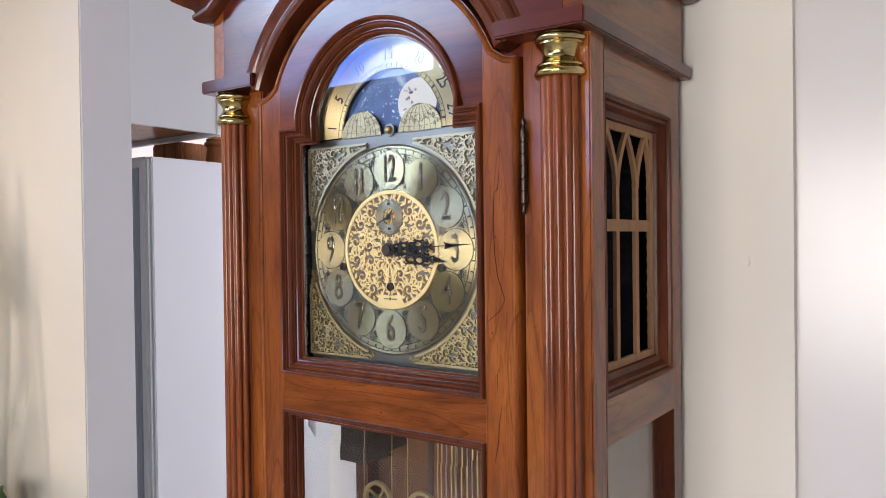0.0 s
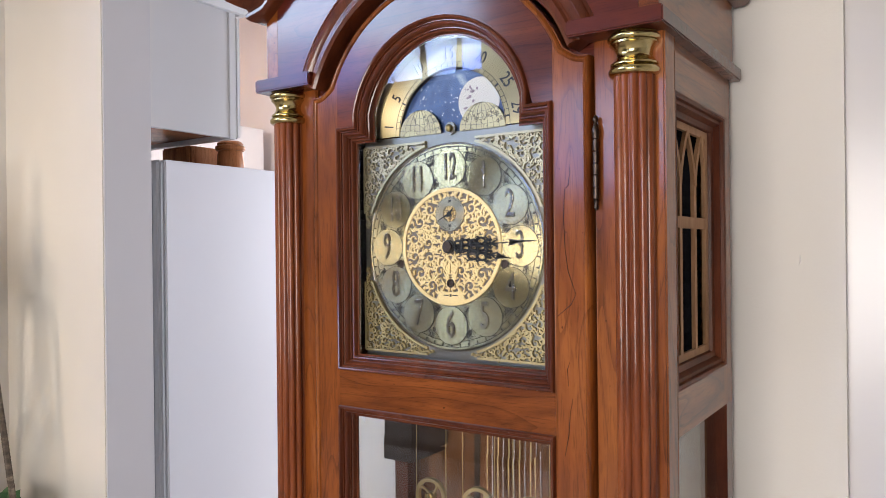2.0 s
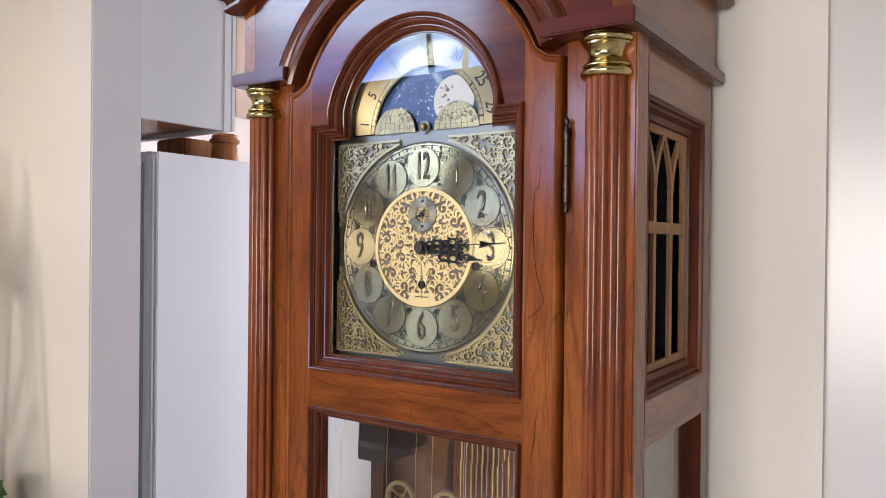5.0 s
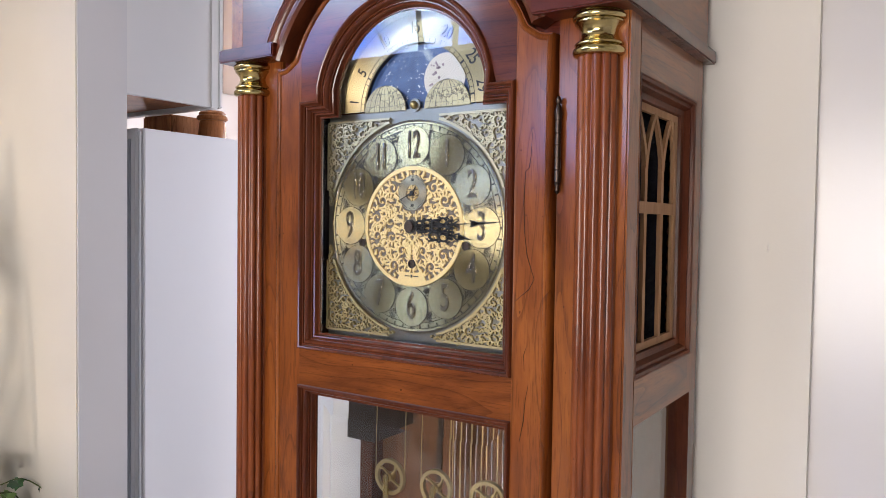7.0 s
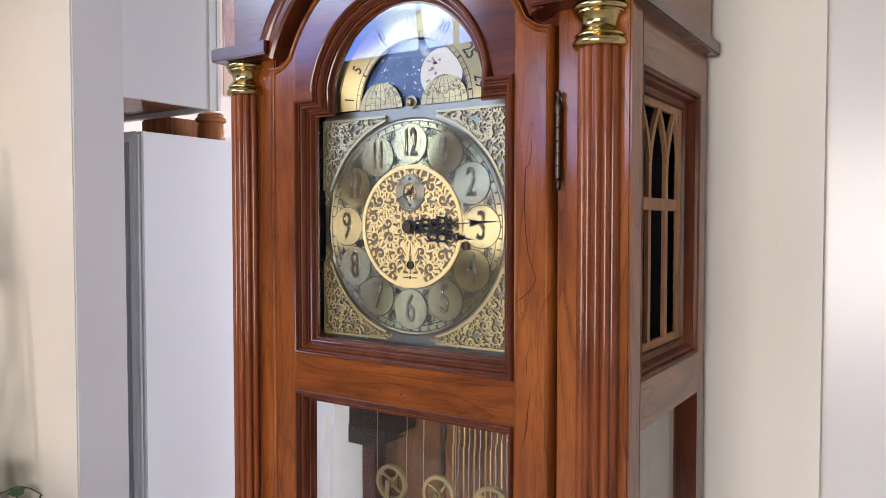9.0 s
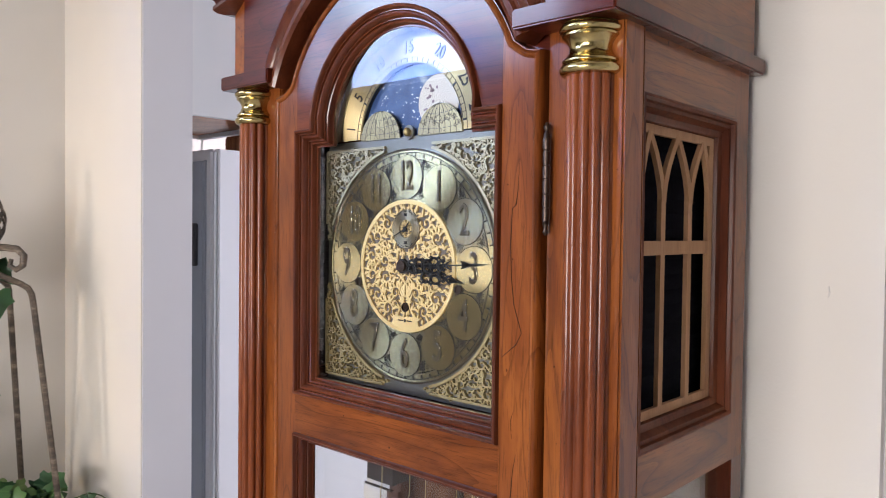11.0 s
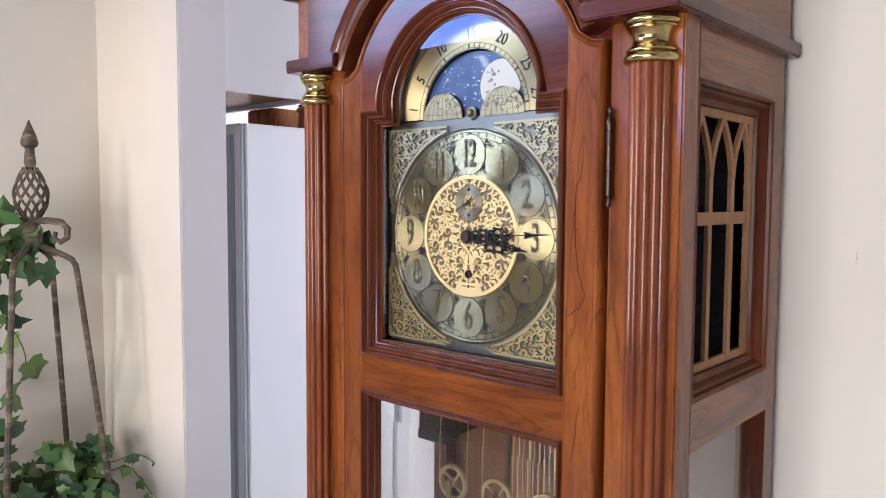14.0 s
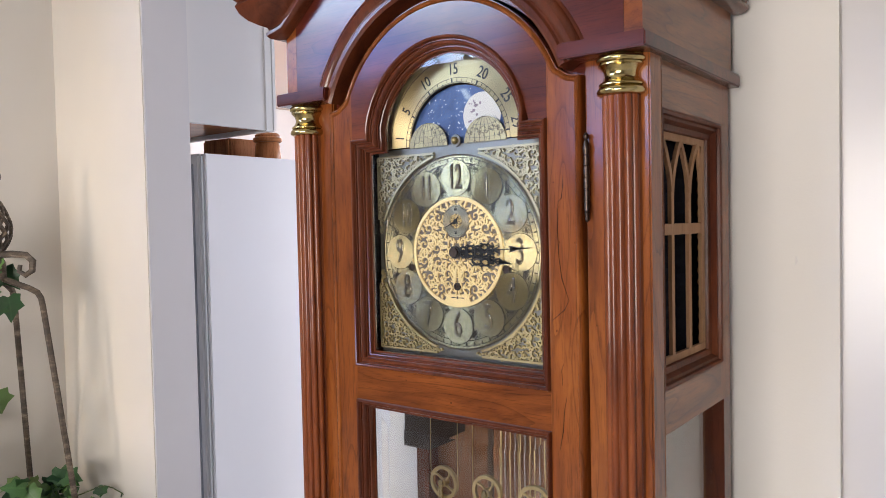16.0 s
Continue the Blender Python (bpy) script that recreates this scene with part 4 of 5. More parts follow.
def dial_centre():
    part("centre_backing", disc(bmesh.new(), CX, DIAL_Z, 0.0774, 0.7880, 0.7903, 64), dark_plate, dial)
    part("centre_rim", ring(bmesh.new(), CX, DIAL_Z, 0.0738, 0.0785, 0.7850, 0.7879, 80), gold, dial, "gilt rim of the centre disc")
    SZ = 0.0440
    bm = bmesh.new()
    # large volutes in two rings, the rest filled with small fans of leaves
    volutes = [(0.0605, a, 0.0104) for a in (-60, -36.5, -13, 10.5, 34, 57)] + [(0.0365, a, 0.0098) for a in (-62, -24, 8)] + [(0.044, 37, 0.0066), (0.019, -20, 0.0070)]
    volutes = [(q * math.cos(radians(a)), q * math.sin(radians(a)), r) for q, a, r in volutes]
    for i, (x, z, r) in enumerate(volutes):
        hand = 1 if i % 2 else -1
        a = math.atan2(z, x) + hand * 1.9
        for q in (1, -1):
            scroll(bm, q * x, z, r * 0.93, a if q > 0 else math.pi - a, q * hand, 0.7856 - 0.00005 * (i % 5), 0.7879, 0.0023, on_dial, 1.2, 8)
    def inside(x, z, r):
        apart = all(math.hypot(x - a, z - b) > 0.86 * c + r for a, b, c in volutes)
        return apart and x > r * 0.8 and math.hypot(x, z) < 0.0745 - r and math.hypot(x, z - SZ) > 0.0230 + r and math.hypot(x, z) > 0.009 + r and math.hypot(x, z + 0.049) > 0.005 + r and not (z < -0.058 and x < 0.016)
    for i, (x, z, r) in enumerate(pack(inside, (0, 0.074, -0.074, 0.074), (0.0052, 0.0042, 0.0034, 0.0027, 0.0021), 11, 14000)):
        out = math.atan2(z, x) + (1.2 if i % 2 else -1.2)
        for q in (1, -1):
            way = out if q > 0 else math.pi - out
            base = (q * x - r * math.cos(way), z - r * math.sin(way))
            for k in (-1, 0, 1):
                leaflet(bm, base, way + 0.55 * k, r * 2.1, 0.9 * (k or q), 0.0016 + 0.19 * r, 0.7857 - 0.00004 * ((i + k) % 7), 0.7879, on_dial)
    # fan of leaves and a heart under the centre
    for q in (-1, 1):
        for k in range(5):
            leaflet(bm, (q * 0.0015, -0.043 + 0.003 * k), math.pi / 2 - q * (1.15 - 0.22 * k), 0.019 - 0.001 * k, q * 0.9, 0.0022, 0.7855 - 0.00003 * k, 0.7879, on_dial)
        heart = [(q * 0.0125 * math.sin(math.pi * k / 10) ** 0.8, -0.036 + 0.026 * k / 10) for k in range(11)]
        ribbon(bm, heart, [0.0020] * 11, 0.7853, 0.7879, on_dial)
    tagged(part("filigree", bm, gold, dial, "pierced gilt scrollwork centre"), kind="stuff")
    # maker's plaque, as plain bars
    bm = bmesh.new()
    slab(bm, arc(CX, DIAL_Z, 0.0738, 252, 288, 12) + arc(CX, DIAL_Z, 0.0605, 286, 254, 12), 0.7856, 0.7879)
    part("maker_plaque", bm, gold, dial)
    bm = bmesh.new()
    slab(bm, [(CX - 0.011, 1.3445), (CX - 0.003, 1.3445), (CX - 0.003, 1.3458), (CX - 0.011, 1.3458)], 0.7852, 0.7856)
    slab(bm, [(CX + 0.003, 1.3445), (CX + 0.011, 1.3445), (CX + 0.011, 1.3458), (CX + 0.003, 1.3458)], 0.7852, 0.7856)
    slab(bm, [(CX - 0.0014, 1.3432), (CX + 0.0014, 1.3432), (CX + 0.0014, 1.3471), (CX - 0.0014, 1.3471)], 0.7852, 0.7856)
    part("maker_mark", bm, ink, dial)
    # seconds dial
    cz = DIAL_Z + SZ
    seconds = metal("seconds_ring_metal", (0.44, 0.38, 0.25), 0.3, 0.05, 0.0, 0.75, (CX, 0.787, cz))
    part("seconds_ring", ring(bmesh.new(), CX, cz, 0.0108, 0.0226, 0.7848, 0.7876, 56), seconds, dial, "small brushed seconds ring")
    bm = bmesh.new()
    for k in range(60):
        a = math.radians(6 * k)
        d, s = Vector((math.sin(a), math.cos(a))), Vector((math.cos(a), -math.sin(a)))
        r0 = 0.0192 if k % 5 == 0 else 0.0204
        slab(bm, [(CX + (d * r + s * 0.00016 * q).x, cz + (d * r + s * 0.00016 * q).y) for r, q in ((r0, -1), (r0, 1), (0.0216, 1), (0.0216, -1))], 0.7844, 0.7848)
    tagged(part("seconds_track", bm, ink, dial), kind="stuff")
    bm = bmesh.new()
    for x, z, r in pack(lambda x, z, r: x > r and math.hypot(x, z) < 0.0108 - r * 0.8, (0, 0.011, -0.011, 0.011), (0.0034, 0.0025, 0.0018), 4, 900):
        scroll(bm, x, SZ + z, r, 1.0, 1, 0.7857, 0.7879, 0.0009, on_dial)
        scroll(bm, -x, SZ + z, r, math.pi - 1.0, -1, 0.7857, 0.7879, 0.0009, on_dial)
    tagged(part("seconds_filigree", bm, gold, dial), kind="stuff")
    for wd, dz in (("60", 0.0165), ("30", -0.0165)):
        lettering("seconds_number", wd, 0.0052, (CX, 0.7845, cz + dz), ink, dial, 0.0002)
    # winding arbors
    for x, z in ((-0.0825, -0.023), (0.0825, -0.023), (0.0, -0.049)):
        bm = bmesh.new()
        ring(bm, CX + x, DIAL_Z + z, 0.0040, 0.0054, 0.7843, 0.7880, 24)
        disc(bm, CX + x, DIAL_Z + z, 0.0042, 0.7862, 0.7880, 20)
        part("winding_arbor", bm, bronze, dial, "dark winding hole")


def hand(name, angle, length, rings, spear, y, width):
    """A pierced black hand: loops along a tapering blade with a spear point."""
    bm = bmesh.new()
    d = Vector((math.sin(radians(angle)), math.cos(radians(angle))))
    s = Vector((d.y, -d.x))
    def at(a, b):
        p = d * a + s * b
        return (p.x, p.y)
    ribbon(bm, [at(0.006 + (length - 0.006) * k / 12, 0) for k in range(13)], [width * (1.1 - 0.9 * k / 12) for k in range(13)], y, y + 0.0012, on_dial)
    band = 0.0025
    for i, (pos, size) in enumerate(rings):
        for q in (-1, 1):
            loop_pts = [at(pos + size * 1.15 * math.cos(2 * math.pi * k / 12), q * size * 0.85 + size * 0.8 * math.sin(2 * math.pi * k / 12)) for k in range(13)]
            ribbon(bm, loop_pts, [band * (0.8 + 0.5 * math.sin(math.pi * k / 12)) for k in range(13)], y, y + 0.0012, on_dial)
            leaf = [at(pos + size * 0.5, q * size * 1.35), at(pos + size * 1.4, q * size * 1.8), at(pos + size * 2.0, q * size * 1.25)]
            ribbon(bm, leaf, [band * 0.9, band * 1.2, band * 0.25], y, y + 0.0012, on_dial)
            if i % 2:
                leaf = [at(pos, q * size * 1.5), at(pos - size * 0.9, q * size * 2.0), at(pos - size * 1.6, q * size * 1.7)]
                ribbon(bm, leaf, [band * 0.8, band * 0.9, band * 0.2], y, y + 0.0012, on_dial)
    # a small crossed leaf, then a barbed spear
    last = rings[-1][0] + rings[-1][1] * 1.5
    for q in (-1, 1):
        ribbon(bm, [at(last, 0), at(last + 0.005, q * 0.0028), at(last + 0.010, q * 0.0052)], [band, band * 0.8, band * 0.15], y, y + 0.0012, on_dial)
        ribbon(bm, [at(spear - 0.002, q * 0.0042), at(spear + 0.002, q * 0.0022), at(spear + 0.011, 0)], [band * 0.3, band * 1.4, band * 0.8], y, y + 0.0012, on_dial)
    ribbon(bm, [at(spear + (length - spear) * k / 4, 0) for k in range(5)], [band * 1.7, band * 1.3, band * 0.95, band * 0.7, band * 0.25], y, y + 0.0012, on_dial)
    disc(bm, CX, DIAL_Z, 0.0088, y, y + 0.0012, 28)
    part(name, bm, ink, dial, "pierced black clock hand")


def moon_arch():
    half = lambda r, n=48: arc(CX, ARCH_Z, r, 0, 180, n)
    arch_metal = metal("brushed_arch_brass", (0.55, 0.43, 0.22), 0.42, 0.06, 0.0, 0.93, (CX, 0.787, ARCH_Z))
    bm = bmesh.new()
    loft(bm, [[(a[0], 0.7885, a[1]), (a[0], 0.7905, a[1]), (b[0], 0.7905, b[1]), (b[0], 0.7885, b[1])] for a, b in zip(half(0.1315), half(0.0840))])
    part("moon_arch", bm, arch_metal, dial, "brushed gilt arch with lunar days")
    bm = bmesh.new()
    for r in (0.0850, 0.0910, 0.1210):
        w = 0.0003
        loft(bm, [[(a[0], 0.7881, a[1]), (a[0], 0.7886, a[1]), (b[0], 0.7886, b[1]), (b[0], 0.7881, b[1])] for a, b in zip(half(r + w), half(r - w))])
    for k in range(59):
        ang = radians(173 - 166 * k / 58)
        d, s = Vector((math.cos(ang), math.sin(ang))), Vector((-math.sin(ang), math.cos(ang)))
        w = 0.0011 if k % 10 == 8 else 0.0003
        if k % 2 and k % 10 != 8:
            continue
        slab(bm, [(CX + (d * r + s * w * q).x, ARCH_Z + (d * r + s * w * q).y) for r, q in ((0.0850, -1), (0.0850, 1), (0.0910, 1), (0.0910, -1))], 0.7880, 0.7886)
    tagged(part("lunar_track", bm, ink, dial, "black lunar day track"), kind="stuff")
    for wd, ang in (("1", 172), ("5", 149), ("10", 120), ("15", 91), ("20", 62), ("25", 33), ("29", 11)):
        a = radians(ang)
        lettering("lunar_number", wd, 0.0225, (CX + 0.1030 * math.cos(a), 0.7881, ARCH_Z + 0.1030 * math.sin(a)), ink, dial, 0.0003, 0.78, 90 - ang)
    bm = bmesh.new()
    slab(bm, arc(CX, ARCH_Z - 0.006, 0.0880, 0, 180, 40), 0.7960, 0.7975)
    part("moon_disc", bm, moon_blue, dial, "deep blue painted moon disc with stars")
    bm = bmesh.new()
    loft(bm, [[(a[0], 0.7906, a[1]), (a[0], 0.7959, a[1]), (b[0], 0.7959, b[1]), (b[0], 0.7906, b[1])] for a, b in zip(half(0.0866), half(0.0842))])
    part("moon_recess", bm, ink, dial)
    rnd = random.Random(21)
    bm = bmesh.new()
    for k in range(120):
        r, a = rnd.uniform(0.02, 0.081), radians(rnd.uniform(8, 172))
        x, z = r * math.cos(a), r * math.sin(a)
        if math.hypot(x - 0.041, z - 0.036) < 0.033:
            continue
        disc(bm, CX + x, ARCH_Z + z, rnd.choice((0.0004, 0.0004, 0.0006, 0.0009)), 0.7955, 0.7961, 6)
    tagged(part("stars", bm, star_white, dial, "tiny painted white stars"), kind="stuff")
    part("moon", disc(bmesh.new(), CX + 0.041, ARCH_Z + 0.036, 0.0315, 0.7950, 0.7961, 48), moon_white, dial, "ivory painted moon")
    bm = bmesh.new()
    for k in range(34):
        x, z = rnd.gauss(-0.012, 0.004), rnd.uniform(-0.02, 0.022)
        if math.hypot(x, z) < 0.028:
            c = (CX + 0.041 + x, ARCH_Z + 0.036 + z)
            slab(bm, [(c[0] + rnd.uniform(0.6, 1.6) * 0.0014 * math.cos(q), c[1] + rnd.uniform(0.6, 1.6) * 0.0014 * math.sin(q)) for q in (0, 1, 2, 3, 4, 5)], 0.7946, 0.7951)
    tagged(part("moon_markings", bm, moon_mark, dial), kind="stuff")
    for s in (-1, 1):
        gx = CX + s * 0.0495
        part("globe", slab(bmesh.new(), arc(gx, ARCH_Z - 0.002, 0.0345, 0, 180, 30), 0.7882, 0.7902), globe_gold, dial, "half globe engraved with a map")
        bm = bmesh.new()
        for lat in (0.25, 0.5, 0.75):
            w = 0.0345 * math.sqrt(1 - lat * lat)
            ribbon(bm, [(gx - CX + w * t / 6, ARCH_Z - 0.002 - DIAL_Z + 0.0345 * lat - 0.003 * (1 - (t / 6) ** 2)) for t in range(-6, 7)], [0.00035] * 13, 0.7879, 0.7883, on_dial)
        for lon in (-0.75, -0.5, -0.25, 0.0, 0.25, 0.5, 0.75):
            ribbon(bm, [(gx - CX + 0.0345 * lon * math.cos(radians(9 * t)), ARCH_Z - 0.002 - DIAL_Z + 0.0345 * math.sin(radians(9 * t))) for t in range(0, 11)], [0.00035] * 11, 0.7879, 0.7883, on_dial)
        tagged(part("globe_lines", bm, ink, dial), kind="stuff")
    bm = bmesh.new()
    bmesh.ops.create_uvsphere(bm, u_segments=20, v_segments=12, radius=0.0052, matrix=Matrix.Translation((CX, 0.7860, ARCH_Z + 0.003)))
    part("boss", bm, brass_satin, dial, "small brass ball", True)
    part("boss_washer", disc(bmesh.new(), CX, ARCH_Z + 0.003, 0.0085, 0.7878, 0.7904, 28), plate_metal, dial)


def spandrels():
    """Pierced gilt corner pieces."""
    h, ra = 0.1475, 0.1432
    for sx in (-1, 1):
        for sz in (-1, 1):
            top = 0.1425 if sz > 0 else 0.1460
            def place(x, y, z, sx=sx, sz=sz):
                return (CX + sx * x, y, DIAL_Z + sz * z)
            bm = bmesh.new()
            a0, a1 = 20, 74
            edge = [(ra * math.cos(radians(a0 + (a1 - a0) * k / 24)), ra * math.sin(radians(a0 + (a1 - a0) * k / 24))) for k in range(25)]
            edge = [(min(h, x), min(top, z)) for x, z in edge]
            ribbon(bm, edge, [0.0036] * 25, 0.7858, 0.7904, place)
            ribbon(bm, [(edge[-1][0] + (h - edge[-1][0]) * k / 8, top) for k in range(9)], [0.0034] * 9, 0.7859, 0.7904, place)
            ribbon(bm, [(h, edge[0][1] + (top - edge[0][1]) * k / 8) for k in range(9)], [0.0034] * 9, 0.7859, 0.7904, place)
            def inside(x, z, r):
                return x < h - r * 1.2 and z < top - r * 1.2 and math.hypot(x, z) > ra + r * 1.2 and x > 0.03 and z > 0.03
            for i, (x, z, r) in enumerate(pack(inside, (0.03, h, 0.03, top), (0.0074, 0.0058, 0.0046, 0.0036, 0.0028, 0.0021, 0.0016), 30, 11000)):
                scroll(bm, x, z, r, math.atan2(z, x) + 2.2 + x * 60, 1 if int(x * 1e5) % 2 else -1, 0.7861 + 0.00006 * (i % 9), 0.7904, 0.0012 + 0.11 * r, place, 1.0 if r > 0.004 else 0.75, 6 if r > 0.004 else 4)
            tagged(part("spandrel", bm, gold_lit_pale if sz > 0 else gold_corner, dial, "pierced gilt scrollwork corner piece"), kind="stuff")


def works():
    """Pulleys, cables, chime rods and the pendulum's leader behind the lower pane."""
    for x in (-0.712, -0.631, -0.550):
        p = empty("pulley", x, 0.85, 1.047)
        under(p, clock)
        z, y, r = 1.047, 0.85, 0.0262
        bm = bmesh.new()
        prof = [(r - 0.0055, -0.0032), (r - 0.0008, -0.0034), (r, -0.0026), (r - 0.0018, 0.0), (r, 0.0026), (r - 0.0008, 0.0034), (r - 0.0055, 0.0032)]
        loops = [[(x + q * math.cos(2 * math.pi * k / 40), y + h, z + q * math.sin(2 * math.pi * k / 40)) for q, h in prof] for k in range(40)]
        loft(bm, loops, True, True)
        part("rim", bm, brass_satin, p, "grooved brass pulley rim", True)
        for k in range(4):
            a = math.pi / 4 + k * math.pi / 2
            bm = bmesh.new()
            pts = [(x + q * math.cos(a + 0.35 * (q / r) ** 2), y, z + q * math.sin(a + 0.35 * (q / r) ** 2)) for q in (0.003, 0.009, 0.015, 0.0235)]
            tube(bm, pts, [0.0034, 0.0022, 0.002, 0.0032], 6)
            part("spoke", bm, brass_satin, p, "", True)
        bm = bmesh.new()
        disc(bm, x, z, 0.0062, y - 0.0065, y + 0.0055, 20)
        part("hub", bm, brass_satin, p)
        bm = bmesh.new()
        loft(bm, [[(x + w * q, yy, zz) for q, yy in ((-1, y - 0.011), (1, y - 0.011), (1, y - 0.008), (-1, y - 0.008))] for w, zz in ((0.0022, z + 0.006), (0.0042, z), (0.003, z - 0.012), (0.0045, z - 0.03), (0.006, z - 0.06))])
        part("bracket", bm, brass, p, "polished brass pulley stirrup")
        for q in (-1, 1):
            bm = bmesh.new()
            tube(bm, [(x + q * r, y, z), (x + q * r, y, 1.206)], 0.0007, 6)
            part("cable", bm, brass_satin, p, "thin brass cable")
    for k in range(10):
        x = -0.706 + 0.0098 * k
        bm = bmesh.new()
        tube(bm, [(x, 1.0, 1.204), (x, 1.0, 0.60 + 0.02 * k)], 0.0012, 8)
        part("chime_rod", bm, steel if k % 2 else brass_satin, clock, "slim hanging chime rod", True)
    box_part("pendulum_leader", (-0.722, -0.712, 0.985, 0.988, 0.55, 1.204), bronze, clock, "dark pendulum leader")
    box_part("chime_block", (-0.875, -0.818, 0.945, 1.05, 1.055, 1.204), bronze, clock, "dark iron chime block")


dial_plate()
dial_centre()
hand("hour_hand", 99.5, 0.094, ((0.015, 0.0030), (0.038, 0.0066), (0.052, 0.0058), (0.062, 0.0026)), 0.074, 0.7815, 0.0024)
hand("minute_hand", 87.0, 0.1290, ((0.015, 0.0040), (0.027, 0.0046), (0.040, 0.0042), (0.051, 0.0052), (0.062, 0.0030)), 0.093, 0.7795, 0.0026)
hb = bmesh.new()
disc(hb, CX, DIAL_Z, 0.0068, 0.7765, 0.7795, 24)
part("hand_nut", hb, bronze, dial)
sh = bmesh.new()
ribbon(sh, [(0.012 * math.cos(0.6) * k / 6 * 0.6, 0.044 + 0.008 * k / 6) for k in range(-3, 7)], [0.0028 - 0.0002 * k for k in range(10)], 0.7835, 0.7842, on_dial)
ribbon(sh, [(-0.019 * k / 6, 0.044 - 0.009 * k / 6) for k in range(0, 7)], [0.002 - 0.00025 * k for k in range(7)], 0.7835, 0.7842, on_dial)
disc(sh, CX, DIAL_Z + 0.044, 0.0030, 0.7830, 0.7843, 16)
part("seconds_hand", sh, ink, dial)
moon_arch()
spandrels()
works()


# ---- ivy on its iron trellis ----
PX, PY = -2.240, 0.820
TURNED = radians(-43.6)


def trellis():
    t = empty("trellis", PX, PY, 0, label="brown wrought-iron obelisk trellis with a basket finial", category="trellis")
    for k in range(4):
        a = TURNED + k * math.pi / 2
        c, s = math.cos(a), math.sin(a)
        prof = [(0.018, 1.325), (0.040, 1.315), (0.085, 1.296), (0.105, 1.284), (0.114, 1.268), (0.118, 1.245), (0.150, 0.98), (0.196, 0.59), (0.265, 0.0)]
        bm = bmesh.new()
        tube(bm, [(PX + r * c, PY + r * s, z) for r, z in prof], 0.0085, 8)
        part("leg", bm, iron, t, "", True)
    bm = bmesh.new()
    lathe(bm, PX, PY, [(0.020, 1.318), (0.026, 1.325), (0.026, 1.37), (0.018, 1.385), (0.014, 1.39)], 20)
    part("collar", bm, iron, t, "", True)
    for k in range(10):
        for h in (-1, 1):
            bm = bmesh.new()
            pts = []
            for q in range(17):
                f = q / 16
                r = 0.011 + 0.032 * math.sin(math.pi * min(1, (f * 0.92) ** 0.85)) ** 1.1
                a = 2 * math.pi * k / 10 + h * f * 2.2
                pts.append((PX + r * math.cos(a), PY + r * math.sin(a), 1.388 + 0.150 * f))
            tube(bm, pts, 0.0035, 5)
            part("basket_wire", bm, iron, t, "", True)
    bm = bmesh.new()
    lathe(bm, PX, PY, [(0.014, 1.530), (0.013, 1.545), (0.0155, 1.55), (0.012, 1.585), (0.0125, 1.592), (0.020, 1.597), (0.0225, 1.606), (0.019, 1.622), (0.009, 1.648), (0.001, 1.668)], 20)
    part("finial", bm, iron, t, "pointed iron finial", True)
    for k in range(2):
        a = radians(35 + 180 * k)
        bm = bmesh.new()
        pts = [(PX + r * math.cos(a), PY + r * math.sin(a), z) for r, z in ((0.0, 1.392), (0.05, 1.393), (0.088, 1.389), (0.106, 1.372), (0.103, 1.346), (0.084, 1.334), (0.066, 1.345), (0.070, 1.362))]
        tube(bm, pts, [0.0095, 0.0095, 0.0095, 0.0095, 0.009, 0.008, 0.007, 0.006], 8)
        part("curl", bm, iron, t, "", True)
    bm = bmesh.new()
    tube(bm, [(PX + 0.20 * math.cos(2 * math.pi * k / 24), PY + 0.20 * math.sin(2 * math.pi * k / 24), 0.60) for k in range(24)], 0.008, 6, True)
    part("hoop", bm, iron, t, "", True)


LEAF = [(0, 0), (0.20, -0.11), (0.44, -0.04), (0.38, 0.20), (0.50, 0.46), (0.26, 0.58), (0.0, 1.0)]


def leaf_mesh(fold, droop, wide):
    """A five-pointed ivy leaf, folded along its rib, with a little thickness of shape."""
    bm = bmesh.new()
    def v(x, y):
        return bm.verts.new((x * wide, y, fold * abs(x) - droop * y * y))
    rib = [v(0, 0), v(0, 0.24), v(0, 0.56), v(0, 1.0)]
    for s in (-1, 1):
        p = [v(s * x, y) for x, y in LEAF[1:-1]]
        for f in ((rib[0], p[0], rib[1]), (p[0], p[1], p[2]), (p[0], p[2], rib[1]), (rib[1], p[2], rib[2]), (p[2], p[3], p[4]), (p[2], p[4], rib[2]), (rib[2], p[4], rib[3])):
            bm.faces.new(f if s > 0 else f[::-1])
    me = bpy.data.meshes.new("leaf")
    bm.to_mesh(me)
    bm.free()
    me.shade_smooth()
    me.materials.append(ivy_green)
    return me


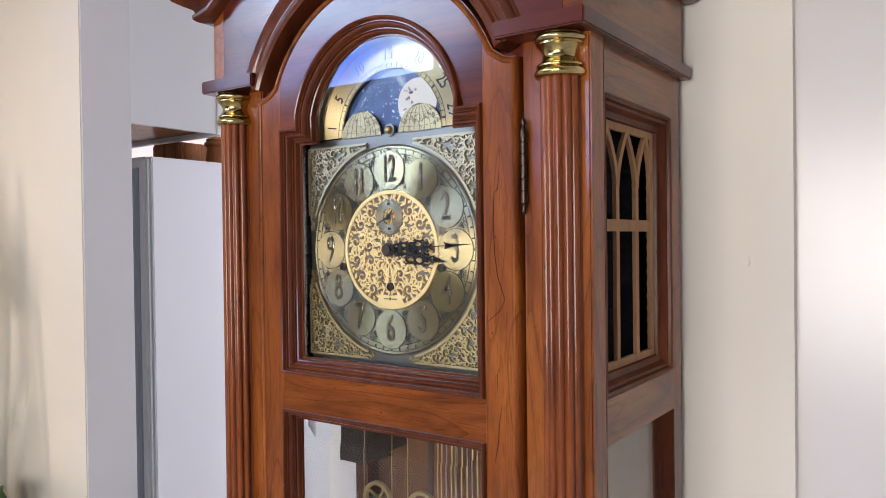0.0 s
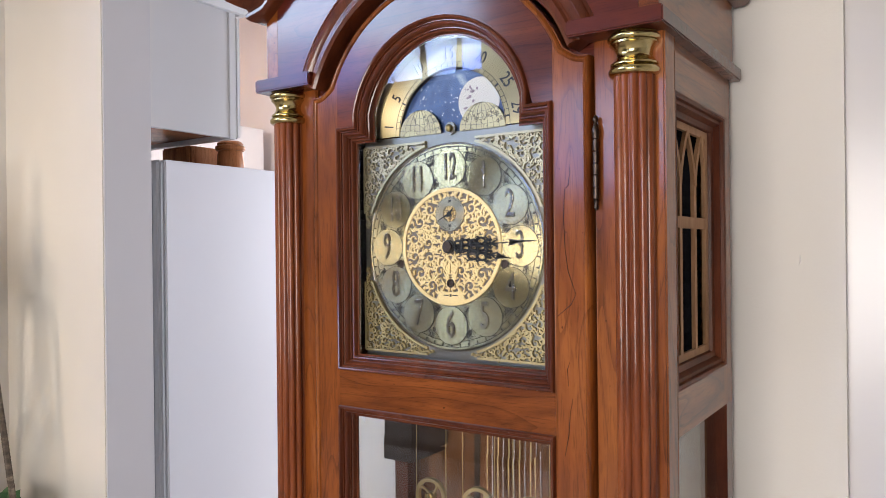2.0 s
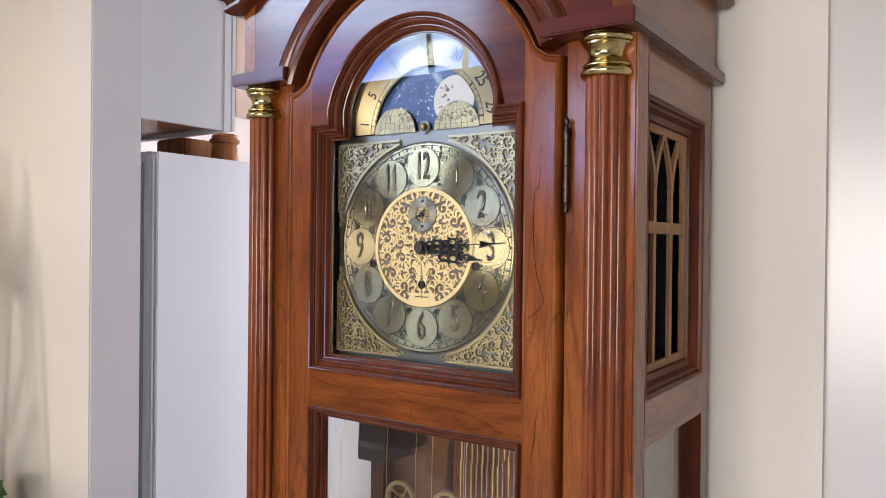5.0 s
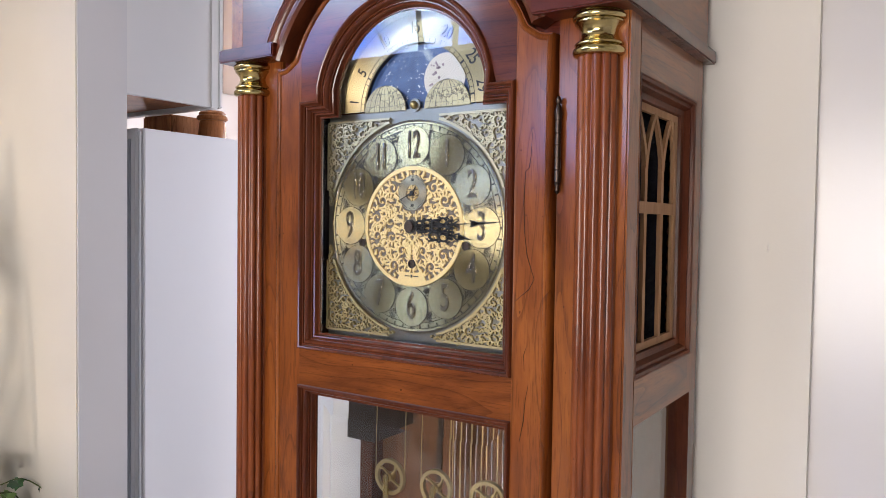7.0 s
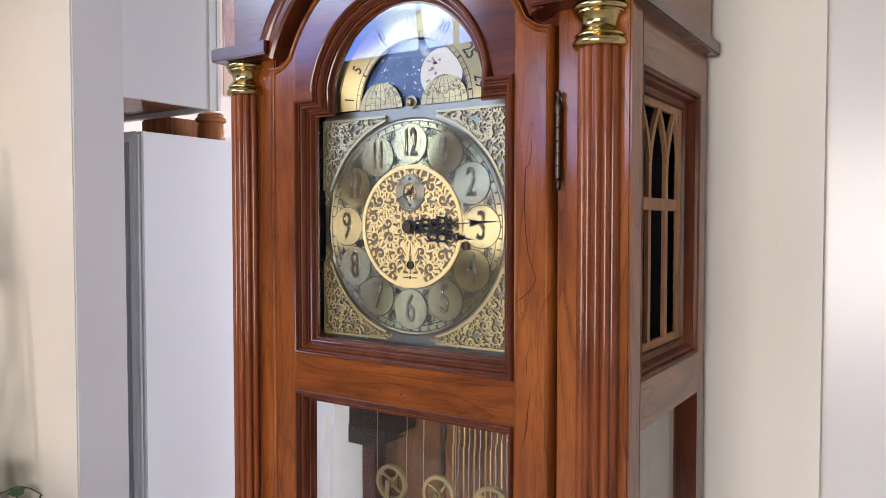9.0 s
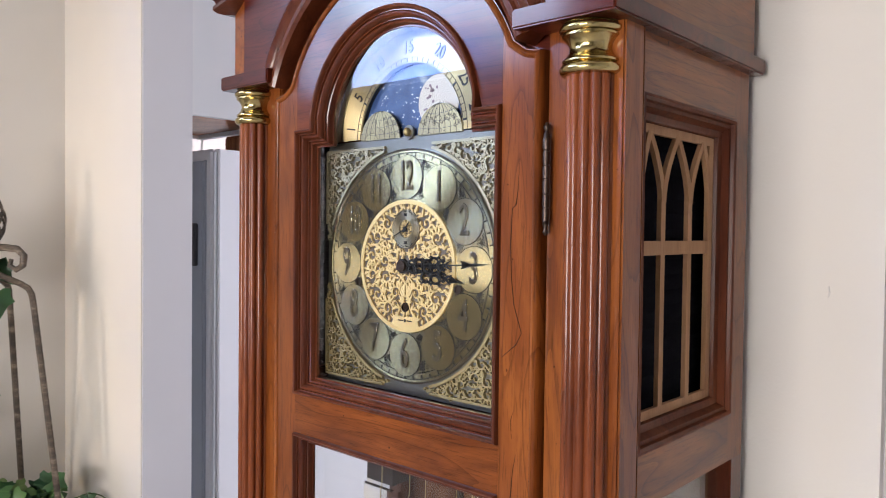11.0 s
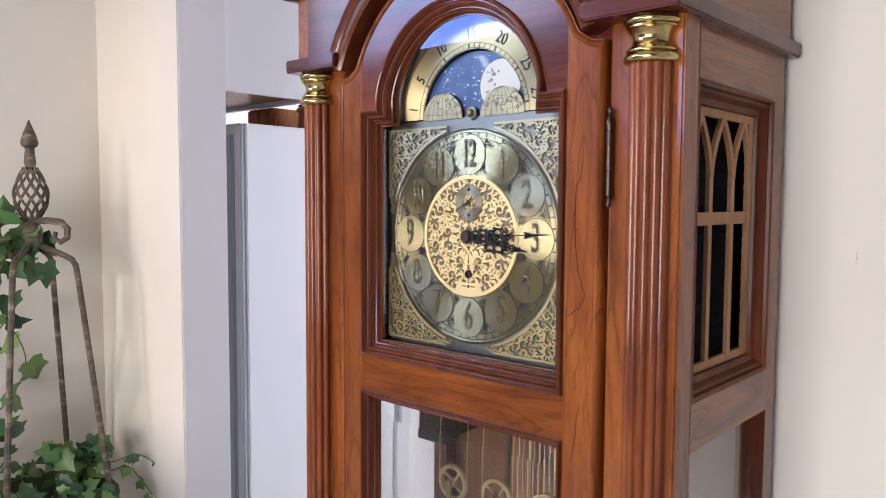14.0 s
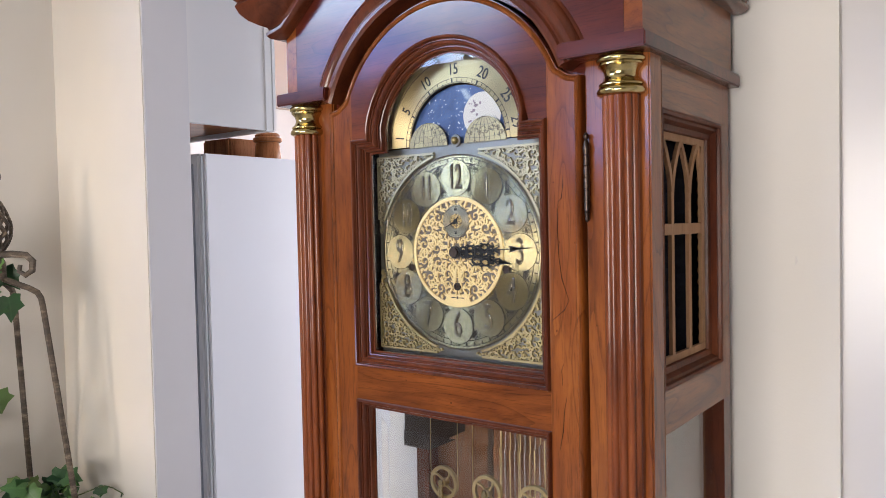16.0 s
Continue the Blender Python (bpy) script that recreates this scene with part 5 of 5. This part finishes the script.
def ivy():
    plant = empty("ivy_plant", PX, PY, 0.6, label="trailing green ivy climbing the iron trellis", category="plant")
    rnd = random.Random(14)
    kinds = [leaf_mesh(0.25, 0.25, 1.0), leaf_mesh(-0.2, 0.35, 0.9), leaf_mesh(0.4, 0.1, 1.1), leaf_mesh(0.1, 0.5, 0.85)]
    room, side = Vector((0.95, -0.30, 0.0)), Vector((0.30, 0.95, 0.0))   # into the room, and along the wall behind

    def leaf(p, out, size, turn=0.75):
        """One leaf, its tip along out and its face turned to the light of the room."""
        ob = new("leaf", rnd.choice(kinds))
        tip = (Vector(out) + Vector((rnd.uniform(-0.6, 0.6), rnd.uniform(-0.6, 0.6), rnd.uniform(-0.6, 0.3)))).normalized()
        face = room * 0.8 + Vector((rnd.uniform(-turn, turn), rnd.uniform(-turn, turn), 0.45 + rnd.uniform(-turn, turn)))
        across = tip.cross(face).normalized()
        face = across.cross(tip)
        m = Matrix((across, tip, face)).transposed().to_4x4()
        ob.matrix_basis = Matrix.Translation(p) @ m @ Matrix.Diagonal((size, size, size, 1))
        under(ob, plant)

    def spot(u, v, z):
        return Vector((PX, PY, z)) + side * u + room * v

    def vine(pts, every, size, spread):
        bm = bmesh.new()
        tube(bm, pts, 0.0018, 5)
        part("stem", bm, stem_green, plant)
        for i in range(0, len(pts), every):
            o = side * rnd.uniform(-1, 0.8) + room * rnd.uniform(-0.2, 0.7) + Vector((0, 0, rnd.uniform(-0.6, 0.3)))
            leaf(Vector(pts[i]) + o * spread, o, size * rnd.uniform(0.72, 1.2))

    # two thin vines up one side of the trellis
    for seed in range(2):
        pts = []
        for k in range(46):
            f = k / 45
            r = 0.20 - 0.10 * f
            u = r * (-0.72 + 0.30 * math.sin(f * 10 + seed * 2.6) + 0.24 * seed)
            pts.append(spot(u, r * (0.1 + 0.3 * seed), 0.66 + 0.67 * f))
        vine(pts, 4 if seed else 3, 0.070, 0.030)
    # heavier leaves low on that side
    for k in range(9):
        z = 0.70 + 0.26 * rnd.random() ** 1.2
        leaf(spot(-0.205 + 0.09 * rnd.random() + 0.1 * (z - 0.68), rnd.uniform(-0.02, 0.1), z), (-0.3 + rnd.uniform(-0.3, 0.3), -0.7, -0.35), rnd.uniform(0.062, 0.092))
    # tuft round the collar
    for k in range(15):
        u = rnd.uniform(-0.12, 0.035)
        leaf(spot(u, rnd.uniform(-0.03, 0.07), 1.330 + rnd.uniform(-0.045, 0.045) - 0.2 * max(0, u)), side * (u * 9) + Vector((0, 0, -0.15)), rnd.uniform(0.052, 0.078))
    for k in range(5):
        leaf(spot(-0.06 - 0.014 * k + rnd.uniform(-0.01, 0.01), 0.02, 1.385 + 0.012 * k), (-0.2, -0.5, 0.8), rnd.uniform(0.055, 0.074))
    for k in range(3):
        leaf(spot(-0.02 + 0.022 * k, 0.04, 1.275 - 0.014 * (k % 2)), (0.1, 0.2 * k - 0.2, -0.8), rnd.uniform(0.058, 0.072), 0.4)
    # loose bunches over the lower hoop, the thickest on the far side
    for u0, v0, z0, ru, rz, count in ((-0.13, 0.05, 0.640, 0.09, 0.035, 24), (0.00, 0.10, 0.640, 0.10, 0.035, 30), (0.10, -0.02, 0.690, 0.085, 0.070, 44), (0.09, 0.12, 0.630, 0.07, 0.035, 14), (0.03, -0.10, 0.655, 0.12, 0.035, 12)):
        for k in range(count):
            a, q = rnd.uniform(0, 6.28), math.sqrt(rnd.random())
            du, dz = ru * q * math.cos(a), rz * q * math.sin(a)
            leaf(spot(u0 + du, v0 + rnd.uniform(-0.05, 0.05), z0 + dz), side * (du * 8) + room * 0.4 + Vector((0, 0, dz * 6 - 0.1)), rnd.uniform(0.034, 0.066))
    # thin sprigs that hang out over the edge
    for u0, z0, reach, drop in ((0.17, 0.690, 0.17, 0.04), (0.17, 0.665, 0.12, 0.07), (-0.18, 0.665, 0.11, 0.06), (-0.17, 0.650, 0.08, 0.09), (-0.15, 0.650, 0.13, 0.03)):
        s = 1 if u0 > 0 else -1
        pts = [spot(u0 + s * reach * q / 8, 0.04 + 0.02 * math.sin(q), z0 + 0.02 * math.sin(q * 0.5) - drop * (q / 8) ** 2) for q in range(9)]
        vine(pts, 2, 0.036, 0.010)
    soil = bmesh.new()
    lathe(soil, PX, PY, [(0.06, 0.600), (0.14, 0.604), (0.172, 0.613), (0.17, 0.627), (0.05, 0.640)], 28)
    part("root_ball", soil, paint("dark_moss", (0.025, 0.03, 0.015), 0.95, 1.0, 0.5), plant, "dark mossy liner", True)


trellis()
ivy()


# ---- sofa that the lower pane reflects ----
def cushion(name, dims, parent, round_by):
    bm = box(bmesh.new(), *dims)
    bmesh.ops.bevel(bm, geom=bm.edges[:], offset=round_by, segments=5, affect="EDGES")
    return part(name, bm, sofa_cloth, parent, "", True)


def sofa():
    s = empty("sofa", -1.68, -0.45, 0, label="pale grey upholstered sofa with rounded back", category="sofa")
    cushion("base", (-2.15, -1.22, -0.92, -0.06, 0.06, 0.36), s, 0.03)
    cushion("backrest", (-2.16, -1.20, -0.27, -0.03, 0.361, 0.82), s, 0.09)
    cushion("seat", (-2.0, -1.37, -0.90, -0.28, 0.362, 0.48), s, 0.04)
    for x in (-2.16, -1.36):
        cushion("armrest", (x, x + 0.15, -0.93, -0.275, 0.361, 0.60), s, 0.05)
    for x in (-2.1, -1.28):
        for y in (-0.86, -0.12):
            part("leg", lathe(bmesh.new(), x, y, [(0.018, 0.0), (0.024, 0.06)], 12), moulding_wood, s)


sofa()
